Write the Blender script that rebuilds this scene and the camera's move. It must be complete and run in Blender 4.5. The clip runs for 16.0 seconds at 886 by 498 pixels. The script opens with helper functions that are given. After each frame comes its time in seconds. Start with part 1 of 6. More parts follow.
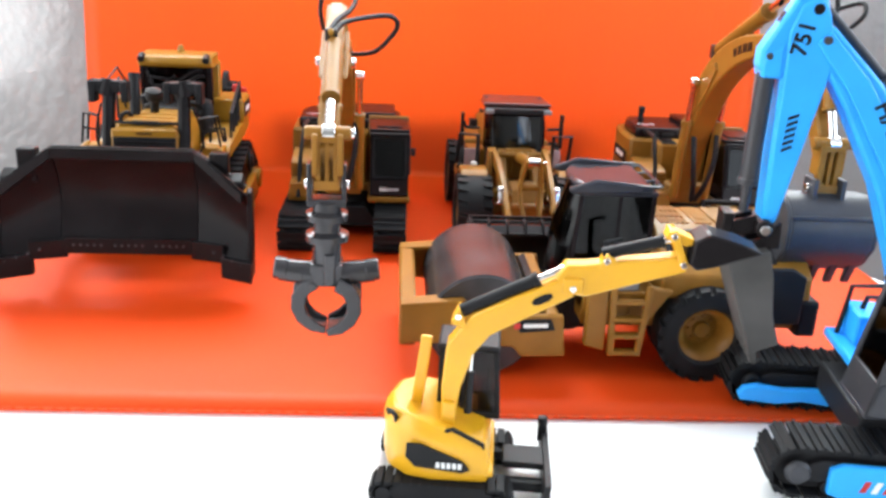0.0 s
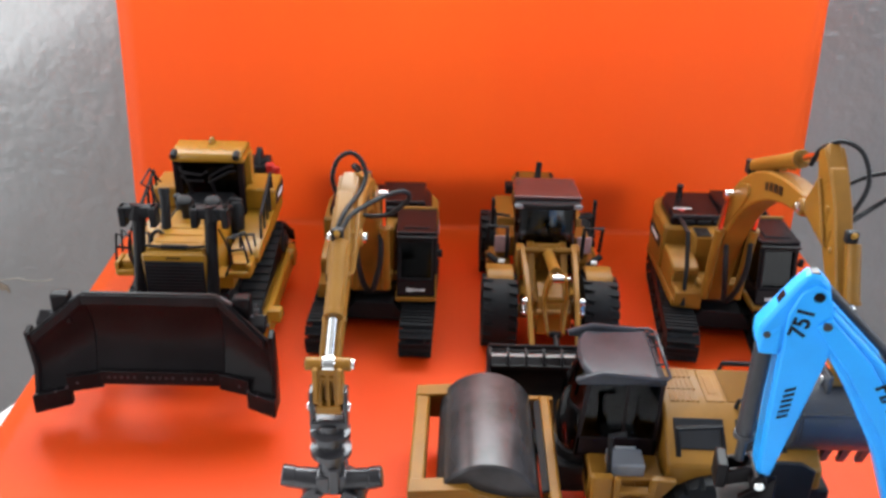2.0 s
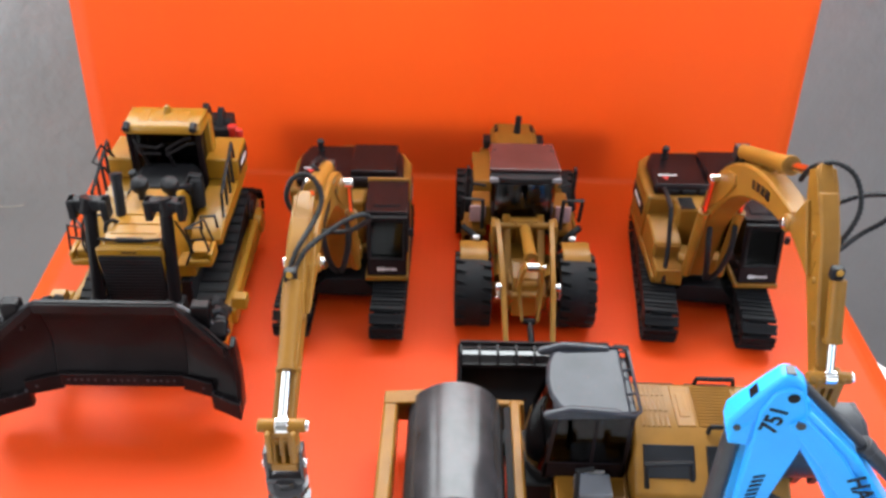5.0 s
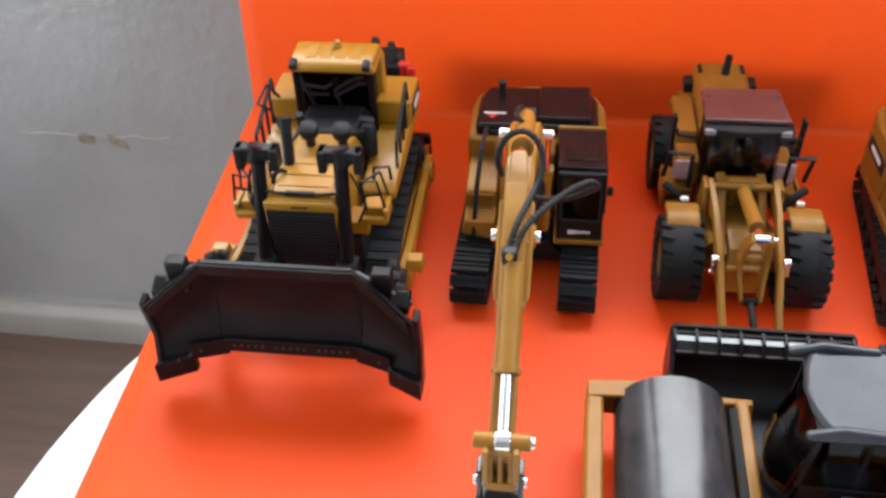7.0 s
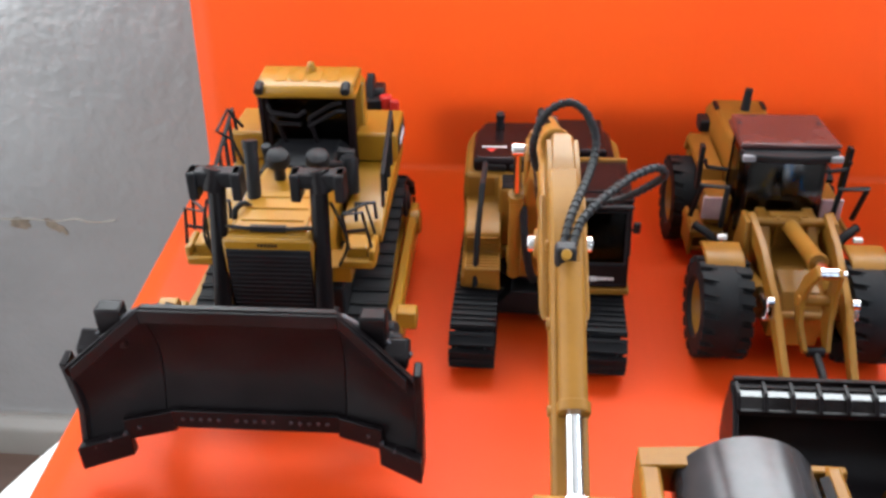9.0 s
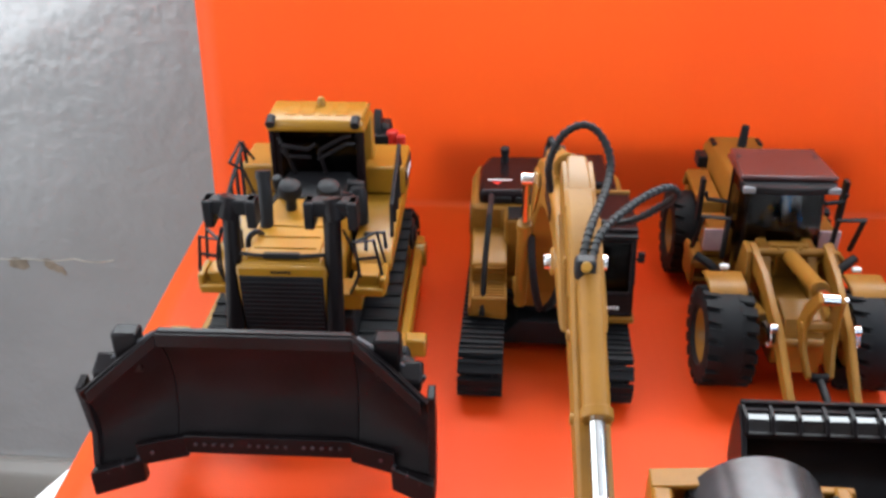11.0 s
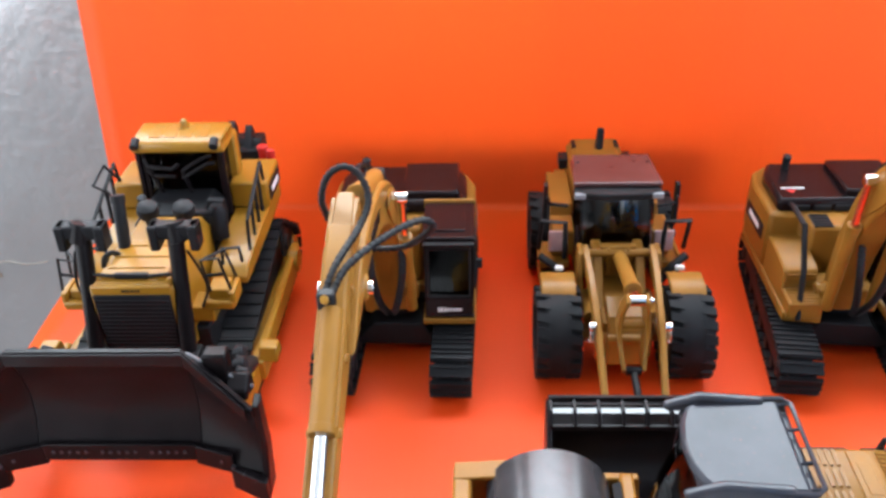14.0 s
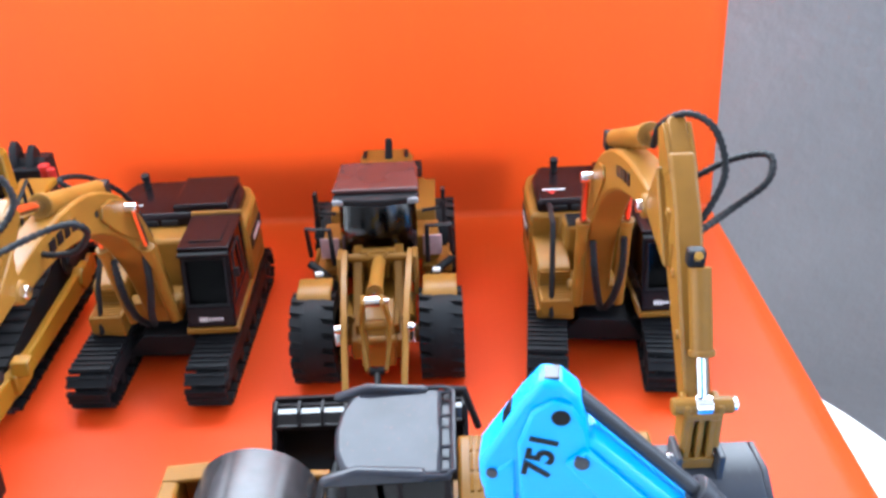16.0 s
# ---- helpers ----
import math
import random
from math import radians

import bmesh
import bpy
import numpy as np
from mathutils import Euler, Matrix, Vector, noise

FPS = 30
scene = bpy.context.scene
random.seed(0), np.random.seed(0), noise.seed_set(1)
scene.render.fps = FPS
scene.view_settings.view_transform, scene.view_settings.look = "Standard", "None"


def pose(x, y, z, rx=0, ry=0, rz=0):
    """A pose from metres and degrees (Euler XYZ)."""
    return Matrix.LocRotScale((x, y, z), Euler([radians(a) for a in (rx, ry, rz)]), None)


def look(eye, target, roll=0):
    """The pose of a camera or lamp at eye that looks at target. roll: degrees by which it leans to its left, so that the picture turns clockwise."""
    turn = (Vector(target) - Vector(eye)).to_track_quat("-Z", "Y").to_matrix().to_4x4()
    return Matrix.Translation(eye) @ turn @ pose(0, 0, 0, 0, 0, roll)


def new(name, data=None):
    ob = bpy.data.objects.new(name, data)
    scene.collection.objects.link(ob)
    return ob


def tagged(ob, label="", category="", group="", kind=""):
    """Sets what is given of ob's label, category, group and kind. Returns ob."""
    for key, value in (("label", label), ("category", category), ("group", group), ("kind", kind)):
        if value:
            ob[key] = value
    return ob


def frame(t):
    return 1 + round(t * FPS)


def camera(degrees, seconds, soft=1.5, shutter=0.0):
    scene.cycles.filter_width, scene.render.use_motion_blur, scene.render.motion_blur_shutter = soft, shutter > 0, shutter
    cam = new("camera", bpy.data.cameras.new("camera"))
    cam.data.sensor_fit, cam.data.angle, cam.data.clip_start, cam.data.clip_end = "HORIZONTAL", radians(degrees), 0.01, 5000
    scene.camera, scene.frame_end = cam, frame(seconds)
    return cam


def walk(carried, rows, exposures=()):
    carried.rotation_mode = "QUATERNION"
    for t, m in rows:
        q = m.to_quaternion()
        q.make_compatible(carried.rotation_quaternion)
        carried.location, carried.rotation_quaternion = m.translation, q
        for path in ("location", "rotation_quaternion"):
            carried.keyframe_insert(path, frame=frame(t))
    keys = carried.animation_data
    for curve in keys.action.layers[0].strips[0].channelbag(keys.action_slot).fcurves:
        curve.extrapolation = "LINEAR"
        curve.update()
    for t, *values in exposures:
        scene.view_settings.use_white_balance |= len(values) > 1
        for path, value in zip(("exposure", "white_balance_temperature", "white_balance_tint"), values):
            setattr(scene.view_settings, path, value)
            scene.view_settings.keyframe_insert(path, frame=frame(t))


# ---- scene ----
cam = camera(53.69, 16.0, soft=3.0)
PATH = [      # seconds, eye, point looked at, roll
    (0, (0.0008, 0.0042, 0.1382), (0.0254, 0.3799, 0.0031), 2.77),
    (0.5, (-0.0006, 0.0063, 0.1526), (0.0241, 0.3815, 0.0162), 3.95),
    (1, (-0.0109, 0.0054, 0.1548), (0.0128, 0.3801, 0.0170), 2.00),
    (1.5, (-0.0102, 0.0239, 0.1897), (-0.0025, 0.3963, 0.0439), -0.03),
    (2, (0.0192, 0.0402, 0.2295), (0.0124, 0.3967, 0.0482), 1.33),
    (2.5, (0.0368, 0.0520, 0.2617), (0.0324, 0.3882, 0.0451), 1.70),
    (3, (0.0314, 0.0681, 0.2676), (0.0212, 0.3994, 0.0437), 0.56),
    (5.5, (0.0253, 0.0895, 0.2695), (0.0237, 0.4081, 0.0276), 1.43),
    (6, (0.0153, 0.0964, 0.2710), (-0.0190, 0.4098, 0.0249), -1.19),
    (6.5, (0.0066, 0.1020, 0.2669), (-0.0389, 0.4092, 0.0147), -2.50),
    (7, (-0.0074, 0.1276, 0.2498), (-0.0597, 0.4254, -0.0121), -2.69),
    (7.5, (-0.0152, 0.1422, 0.2365), (-0.0752, 0.4404, -0.0233), -3.59),
    (8, (-0.0177, 0.1465, 0.2245), (-0.0702, 0.4689, -0.0063), -1.98),
    (8.5, (-0.0144, 0.1505, 0.2194), (-0.0577, 0.4737, -0.0123), -1.32),
    (9, (-0.0280, 0.1559, 0.1952), (-0.0618, 0.4884, -0.0246), -1.09),
    (11.5, (-0.0338, 0.1464, 0.1923), (-0.0627, 0.4912, -0.0083), -0.72),
    (12, (-0.0290, 0.1452, 0.1959), (-0.0601, 0.4888, -0.0066), -1.43),
    (12.5, (-0.0209, 0.1392, 0.2042), (-0.0544, 0.4803, -0.0019), -1.95),
    (13, (-0.0109, 0.1378, 0.2092), (-0.0428, 0.4781, 0.0014), -2.18),
    (13.5, (0.0028, 0.1381, 0.2106), (-0.0252, 0.4779, 0.0014), -1.95),
    (14, (0.0169, 0.1382, 0.2139), (-0.0073, 0.4770, 0.0025), -1.97),
    (14.5, (0.0307, 0.1385, 0.2135), (0.0084, 0.4769, 0.0014), -2.30),
    (15, (0.0501, 0.1390, 0.2121), (0.0280, 0.4763, -0.0017), -3.00),
    (15.5, (0.0750, 0.1365, 0.2102), (0.0564, 0.4777, 0.0024), -3.50),
    (16, (0.0938, 0.1315, 0.2089), (0.0853, 0.4764, 0.0065), -2.57),
]
EXPOSURES = [(0.0, 0.04, 6700, 10.0), (0.5, -0.22, 6700, 10.0), (1.2, -0.24, 6700, 10.0), (2.0, -0.44, 6700, 10.0), (3.0, -0.48, 6700, 10.0), (5.5, -0.2, 6700, 10.0), (6.5, -0.24, 6671, 10.0), (7.0, -0.32, 6657, 10.0), (7.5, 0.17, 6643, 10.0), (8.0, 0.04, 6629, 10.0), (9.0, -0.19, 6600, 10.0), (11.5, -0.22, 6493, 10.0), (12.5, 0.22, 6450, 10.0), (13.5, 0.12, 6317, 10.0), (14.5, -0.08, 6150, 10.0), (15.5, -0.05, 5950, 10.0), (16.0, 0.24, 5850, 10.0)]     # seconds, stops, kelvin, tint
walk(cam, [(t, look(eye, target, roll)) for t, eye, target, roll in PATH], EXPOSURES)

# ---- room light ----
world = bpy.data.worlds.new("world")
scene.world = world
world.use_nodes = True
wn = world.node_tree
sky = wn.nodes.new("ShaderNodeTexSky")
sky.sky_type, sky.sun_disc = "NISHITA", False
sky.sun_elevation, sky.sun_rotation = radians(40), radians(200)
wn.links.new(sky.outputs["Color"], wn.nodes["Background"].inputs["Color"])
wn.nodes["Background"].inputs["Strength"].default_value = 0.12

FLOOR_Z, CEIL_Z = -0.375, 1.95
WALL_Y, BACK_Y, LEFT_X, RIGHT_X = 0.68, -1.75, -0.68, 1.75
WIN = (-0.5, 0.62, -0.15, 0.9)         # window opening in the west wall: y0, y1, z0, z1
NWIN = (-0.40, 0.46, 0.27, 1.0)       # window above the table in the north wall: x0, x1, z0, z1

SOUTH_FILL = (0.62, 1.62, -0.02, 1.3)         # opening for an added fill lamp, unseen south wall: x0, x1, z0, z1


def area_lamp(name, eye, target, sx, sy, watts, color):
    data = bpy.data.lights.new(name, "AREA")
    data.shape, data.size, data.size_y = "RECTANGLE", sx, sy
    data.energy, data.color = watts, color
    ob = new(name, data)
    ob.matrix_world = look(eye, target)
    return ob


WY, WZ = (WIN[0] + WIN[1]) / 2, (WIN[2] + WIN[3]) / 2
area_lamp("window_daylight", (LEFT_X - 0.03, WY, WZ), (0.0, WY, WZ), WIN[1] - WIN[0], WIN[3] - WIN[2], 14.5, (0.88, 0.94, 1.0))
EAST_FILL = (-0.55, 0.45, 0.35, 1.5)          # opening for an added fill lamp, unseen east wall: y0, y1, z0, z1
EY, EZ = (EAST_FILL[0] + EAST_FILL[1]) / 2, (EAST_FILL[2] + EAST_FILL[3]) / 2
# bluish fill added to brighten the right part of the north wall
area_lamp("east_fill", (RIGHT_X + 0.03, EY, EZ), (0.0, EY, EZ), EAST_FILL[1] - EAST_FILL[0], EAST_FILL[3] - EAST_FILL[2], 42, (0.72, 0.84, 1.0))
NX, NZ = (NWIN[0] + NWIN[1]) / 2, (NWIN[2] + NWIN[3]) / 2
area_lamp("north_window_daylight", (NX, WALL_Y + 0.03, NZ), (NX, 0.0, NZ), NWIN[1] - NWIN[0], NWIN[3] - NWIN[2], 40, (0.86, 0.95, 1.0))

SX, SZ = (SOUTH_FILL[0] + SOUTH_FILL[1]) / 2, (SOUTH_FILL[2] + SOUTH_FILL[3]) / 2
# added lamp that puts a sheen on the right of the glossy wall
area_lamp("south_fill", (SX, BACK_Y - 0.03, SZ), (SX, 0.0, SZ), SOUTH_FILL[1] - SOUTH_FILL[0], SOUTH_FILL[3] - SOUTH_FILL[2], 17, (0.78, 0.88, 1.0))

# ---- materials ----


def nodes_of(name):
    m = bpy.data.materials.new(name)
    m.use_nodes = True
    nt = m.node_tree
    return m, nt, nt.nodes["Principled BSDF"]


def paint(name, color, rough=0.4, metal=0.0, vary=0.12, scale=60.0, bump=0.02, fine=900.0, wear_or_sheen=0.0, spec=0.5, worn=None, coat=0.0):
    """A surface with broad and fine variation of colour and gloss, and a fine relief."""
    m, nt, b = nodes_of(name)
    co = nt.nodes.new("ShaderNodeTexCoord")
    broad = nt.nodes.new("ShaderNodeTexNoise")
    broad.inputs["Scale"].default_value, broad.inputs["Detail"].default_value = scale, 5
    grain = nt.nodes.new("ShaderNodeTexNoise")
    grain.inputs["Scale"].default_value, grain.inputs["Detail"].default_value = fine, 3
    for n in (broad, grain):
        nt.links.new(co.outputs["Object"], n.inputs["Vector"])
    ramp = nt.nodes.new("ShaderNodeValToRGB")
    ramp.color_ramp.elements[0].position, ramp.color_ramp.elements[1].position = 0.3, 0.7
    ramp.color_ramp.elements[0].color = (*[c * (1 - vary) for c in color], 1)
    ramp.color_ramp.elements[1].color = (*[min(1, c * (1 + vary)) for c in color], 1)
    nt.links.new(broad.outputs["Fac"], ramp.inputs["Fac"])
    col = ramp.outputs["Color"]
    if wear_or_sheen:
        mask = nt.nodes.new("ShaderNodeValToRGB")
        mask.color_ramp.elements[0].position, mask.color_ramp.elements[1].position = 0.62, 0.74
        mixn = nt.nodes.new("ShaderNodeMix")
        mixn.data_type = "RGBA"
        scaled = nt.nodes.new("ShaderNodeMath")
        scaled.operation, scaled.inputs[1].default_value = "MULTIPLY", wear_or_sheen
        nt.links.new(grain.outputs["Fac"], mask.inputs["Fac"])
        nt.links.new(mask.outputs["Color"], scaled.inputs[0])
        nt.links.new(scaled.outputs[0], mixn.inputs["Factor"])
        nt.links.new(col, mixn.inputs["A"])
        mixn.inputs["B"].default_value = (*(worn or [c * 0.45 for c in color]), 1)
        col = mixn.outputs["Result"]
    nt.links.new(col, b.inputs["Base Color"])
    rr = nt.nodes.new("ShaderNodeMapRange")
    rr.inputs["To Min"].default_value, rr.inputs["To Max"].default_value = rough * 0.8, min(1, rough * 1.25)
    nt.links.new(broad.outputs["Fac"], rr.inputs["Value"])
    nt.links.new(rr.outputs["Result"], b.inputs["Roughness"])
    bp = nt.nodes.new("ShaderNodeBump")
    bp.inputs["Strength"].default_value, bp.inputs["Distance"].default_value = bump, 0.0006
    nt.links.new(grain.outputs["Fac"], bp.inputs["Height"])
    nt.links.new(bp.outputs["Normal"], b.inputs["Normal"])
    b.inputs["Metallic"].default_value = metal
    b.inputs["Specular IOR Level"].default_value = spec
    b.inputs["Coat Weight"].default_value = coat
    b.inputs["Coat Roughness"].default_value = 0.15
    return m


def tinted_glass(name, tint, gloss_rough=0.05, ior=1.32):
    m, nt, b = nodes_of(name)
    nt.nodes.remove(b)
    tr, gl = nt.nodes.new("ShaderNodeBsdfTransparent"), nt.nodes.new("ShaderNodeBsdfGlossy")
    fr, mx = nt.nodes.new("ShaderNodeFresnel"), nt.nodes.new("ShaderNodeMixShader")
    tr.inputs["Color"].default_value = (*tint, 1)
    gl.inputs["Roughness"].default_value = gloss_rough
    fr.inputs["IOR"].default_value = ior
    nt.links.new(fr.outputs[0], mx.inputs["Fac"])
    nt.links.new(tr.outputs[0], mx.inputs[1])
    nt.links.new(gl.outputs[0], mx.inputs[2])
    nt.links.new(mx.outputs[0], nt.nodes["Material Output"].inputs["Surface"])
    return m


def sheet_material(name, color, through_light):
    """Glossy orange plastic sheet that lets some light through."""
    m, nt, b = nodes_of(name)
    co, broad, fine = nt.nodes.new("ShaderNodeTexCoord"), nt.nodes.new("ShaderNodeTexNoise"), nt.nodes.new("ShaderNodeTexNoise")
    broad.inputs["Scale"].default_value, broad.inputs["Detail"].default_value = 9, 4
    fine.inputs["Scale"].default_value, fine.inputs["Detail"].default_value = 420, 3
    stretch = nt.nodes.new("ShaderNodeMapping")
    stretch.inputs["Scale"].default_value = (1.0, 1.0, 0.15)
    nt.links.new(co.outputs["Object"], stretch.inputs["Vector"])
    nt.links.new(stretch.outputs[0], broad.inputs["Vector"])
    nt.links.new(co.outputs["Object"], fine.inputs["Vector"])
    ramp = nt.nodes.new("ShaderNodeValToRGB")
    ramp.color_ramp.elements[0].position, ramp.color_ramp.elements[1].position = 0.3, 0.7
    ramp.color_ramp.elements[0].color = (color[0] * 0.97, color[1] * 0.9, color[2] * 0.9, 1)
    ramp.color_ramp.elements[1].color = (color[0], color[1] * 1.1, color[2] * 1.1, 1)
    nt.links.new(broad.outputs["Fac"], ramp.inputs["Fac"])
    nt.links.new(ramp.outputs["Color"], b.inputs["Base Color"])
    b.inputs["Roughness"].default_value = 0.5
    b.inputs["Specular IOR Level"].default_value = 0.35
    bp = nt.nodes.new("ShaderNodeBump")
    bp.inputs["Strength"].default_value, bp.inputs["Distance"].default_value = 0.05, 0.0006
    flute = nt.nodes.new("ShaderNodeTexWave")
    flute.inputs["Scale"].default_value, flute.inputs["Distortion"].default_value = 78, 0.6
    flute.inputs["Detail Scale"].default_value = 3
    summed = nt.nodes.new("ShaderNodeMath")
    summed.operation = "ADD"
    nt.links.new(co.outputs["Object"], flute.inputs["Vector"])
    nt.links.new(fine.outputs["Fac"], summed.inputs[0])
    nt.links.new(flute.outputs["Fac"], summed.inputs[1])
    nt.links.new(summed.outputs[0], bp.inputs["Height"])
    nt.links.new(bp.outputs["Normal"], b.inputs["Normal"])
    tl, mx = nt.nodes.new("ShaderNodeBsdfTranslucent"), nt.nodes.new("ShaderNodeMixShader")
    nt.links.new(ramp.outputs["Color"], tl.inputs["Color"])
    mx.inputs["Fac"].default_value = through_light
    nt.links.new(b.outputs[0], mx.inputs[1])
    nt.links.new(tl.outputs[0], mx.inputs[2])
    nt.links.new(mx.outputs[0], nt.nodes["Material Output"].inputs["Surface"])
    return m


def wall_material(name):
    """Old gloss-painted plaster with brush texture, scuffs and chips."""
    m, nt, b = nodes_of(name)
    co = nt.nodes.new("ShaderNodeTexCoord")
    n1, n2, n3 = (nt.nodes.new("ShaderNodeTexNoise") for _ in range(3))
    for n, s, d in ((n1, 5, 5), (n2, 120, 4), (n3, 30, 6)):
        n.inputs["Scale"].default_value, n.inputs["Detail"].default_value = s, d
        nt.links.new(co.outputs["Object"], n.inputs["Vector"])
    ramp = nt.nodes.new("ShaderNodeValToRGB")
    ramp.color_ramp.elements[0].position, ramp.color_ramp.elements[1].position = 0.3, 0.72
    ramp.color_ramp.elements[0].color, ramp.color_ramp.elements[1].color = (0.24, 0.236, 0.232, 1), (0.33, 0.326, 0.322, 1)
    nt.links.new(n1.outputs["Fac"], ramp.inputs["Fac"])
    nt.links.new(ramp.outputs["Color"], b.inputs["Base Color"])
    b.inputs["Roughness"].default_value = 0.2
    b.inputs["Specular IOR Level"].default_value = 0.8
    b.inputs["Coat Weight"].default_value = 1.0
    b.inputs["Coat IOR"].default_value = 2.0
    b.inputs["Coat Roughness"].default_value = 0.13
    add = nt.nodes.new("ShaderNodeMath")
    add.operation = "ADD"
    nt.links.new(n2.outputs["Fac"], add.inputs[0])
    nt.links.new(n3.outputs["Fac"], add.inputs[1])
    bp = nt.nodes.new("ShaderNodeBump")
    bp.inputs["Strength"].default_value, bp.inputs["Distance"].default_value = 0.34, 0.003
    nt.links.new(add.outputs[0], bp.inputs["Height"])
    nt.links.new(bp.outputs["Normal"], b.inputs["Normal"])
    return m


def wood_floor_material(name):
    m, nt, b = nodes_of(name)
    co, mp, n1 = nt.nodes.new("ShaderNodeTexCoord"), nt.nodes.new("ShaderNodeMapping"), nt.nodes.new("ShaderNodeTexNoise")
    mp.inputs["Scale"].default_value = (1.2, 14, 1)
    n1.inputs["Scale"].default_value, n1.inputs["Detail"].default_value = 5, 6
    ramp = nt.nodes.new("ShaderNodeValToRGB")
    ramp.color_ramp.elements[0].color, ramp.color_ramp.elements[1].color = (0.075, 0.042, 0.03, 1), (0.17, 0.105, 0.078, 1)
    nt.links.new(co.outputs["Object"], mp.inputs["Vector"])
    nt.links.new(mp.outputs[0], n1.inputs["Vector"])
    nt.links.new(n1.outputs["Fac"], ramp.inputs["Fac"])
    nt.links.new(ramp.outputs["Color"], b.inputs["Base Color"])
    b.inputs["Roughness"].default_value = 0.45
    return m


ORANGE = sheet_material("orange_sheet", (0.95, 0.108, 0.012), 0.5)
SHEETBACK, _nt, _b = nodes_of("frosted_sheet_back")
_tl = _nt.nodes.new("ShaderNodeBsdfTranslucent")
_tl.inputs["Color"].default_value = (0.98, 0.85, 0.72, 1)
_nt.nodes.remove(_b)
_nt.links.new(_tl.outputs[0], _nt.nodes["Material Output"].inputs["Surface"])
WALL = wall_material("gloss_wall_paint")
ROOM = paint("room_paint", (0.34, 0.33, 0.32), 0.7, vary=0.05, scale=4)
PALE = paint("pale_room_paint", (0.78, 0.77, 0.78), 0.6, vary=0.05, scale=4)
WOOD = wood_floor_material("dark_wood_floor")
SKIRT = paint("skirting_paint", (0.29, 0.265, 0.235), 0.4, vary=0.1, scale=12)
TABLE = paint("white_laminate", (0.72, 0.72, 0.71), 0.35, vary=0.03, scale=20)
CHIP = paint("bare_plaster", (0.2, 0.155, 0.115), 0.9, vary=0.4, scale=90, bump=0.5)
FILLER = paint("stained_filler", (0.31, 0.28, 0.235), 0.5, vary=0.25, scale=50, bump=0.3)
OCHRE = paint("ochre_diecast_paint", (0.232, 0.101, 0.0135), 0.4, vary=0.16, scale=70, wear_or_sheen=0.3, coat=0.03, spec=0.22)
YELLOW = paint("yellow_diecast_paint", (0.3, 0.14, 0.009), 0.38, vary=0.1, scale=70, wear_or_sheen=0.25, coat=0.12, spec=0.4)
BRIGHT = paint("bright_yellow_plastic", (0.68, 0.34, 0.012), 0.34, vary=0.08, scale=60, coat=0.1)
BLUE = paint("blue_diecast_paint", (0.02, 0.37, 0.95), 0.34, vary=0.08, scale=60, coat=0.0, spec=0.3)
BLACK = paint("black_plastic", (0.012, 0.0115, 0.0125), 0.48, vary=0.3, scale=80, wear_or_sheen=0.15, worn=(0.02, 0.018, 0.018), spec=0.17)
RUBBER = paint("black_rubber", (0.011, 0.011, 0.012), 0.6, vary=0.3, scale=120, wear_or_sheen=0.3, worn=(0.017, 0.015, 0.014), spec=0.15)
STEELBLACK = paint("satin_black_metal", (0.0085, 0.0065, 0.007), 0.33, metal=0.0, vary=0.3, scale=50, wear_or_sheen=0.1, worn=(0.015, 0.012, 0.0115), spec=0.12)
GREY = paint("dark_grey_metal", (0.038, 0.038, 0.043), 0.4, metal=0.1, vary=0.2, scale=60, wear_or_sheen=0.3, worn=(0.12, 0.115, 0.115), spec=0.35)
BROWNPLASTIC = paint("smoky_brown_plastic", (0.011, 0.0065, 0.007), 0.22, vary=0.2, scale=40, bump=0.004, spec=0.11)
ROOFGREY = paint("grey_roof_plastic", (0.075, 0.03, 0.028), 0.17, vary=0.2, scale=40, bump=0.006, spec=0.45)
# the reddish patches paint the orange sheet's reflection into the roof colour
ROOFSMOKE = paint("smoky_grey_roof_plastic", (0.034, 0.034, 0.04), 0.15, vary=0.35, scale=45, bump=0.012, wear_or_sheen=0.55, worn=(0.085, 0.04, 0.036), spec=0.14)
CLAWSTEEL = paint("dark_polished_steel", (0.05, 0.047, 0.05), 0.22, metal=0.5, vary=0.25, scale=60, bump=0.01, spec=0.5)
DRUMSTEEL = paint("dark_drum_metal", (0.04, 0.036, 0.038), 0.24, metal=0.1, vary=0.3, scale=90, bump=0.03, spec=0.36)
STAINED = paint("stained_grey_metal", (0.055, 0.052, 0.05), 0.6, vary=0.45, scale=35, bump=0.03, wear_or_sheen=0.4, worn=(0.1, 0.085, 0.075), spec=0.2)
CHROME = paint("chrome", (0.75, 0.74, 0.72), 0.12, metal=1.0, vary=0.05, scale=80, bump=0.0)
RED = paint("red_plastic", (0.5, 0.02, 0.015), 0.35, vary=0.1)
REDROD = paint("copper_red_rod", (0.7, 0.16, 0.08), 0.2, metal=0.8, vary=0.05)
WHITE = paint("white_print", (0.75, 0.74, 0.72), 0.5, vary=0.05)
LAMP = paint("grey_lamp_lens", (0.2, 0.2, 0.21), 0.15, vary=0.1)
PINK = paint("faded_pink_grille", (0.5, 0.33, 0.32), 0.5, vary=0.15, scale=200)
SMOKE = tinted_glass("smoked_glass", (0.13, 0.08, 0.075))
GLOSSBLACK = paint("gloss_black_metal", (0.012, 0.009, 0.009), 0.14, vary=0.2, scale=40, bump=0.01, spec=0.6)
WINDSMOKE = tinted_glass("brown_smoked_screen", (0.26, 0.16, 0.15), 0.12, 1.6)
DARKGLASS = tinted_glass("dark_smoked_glass", (0.2, 0.125, 0.115))
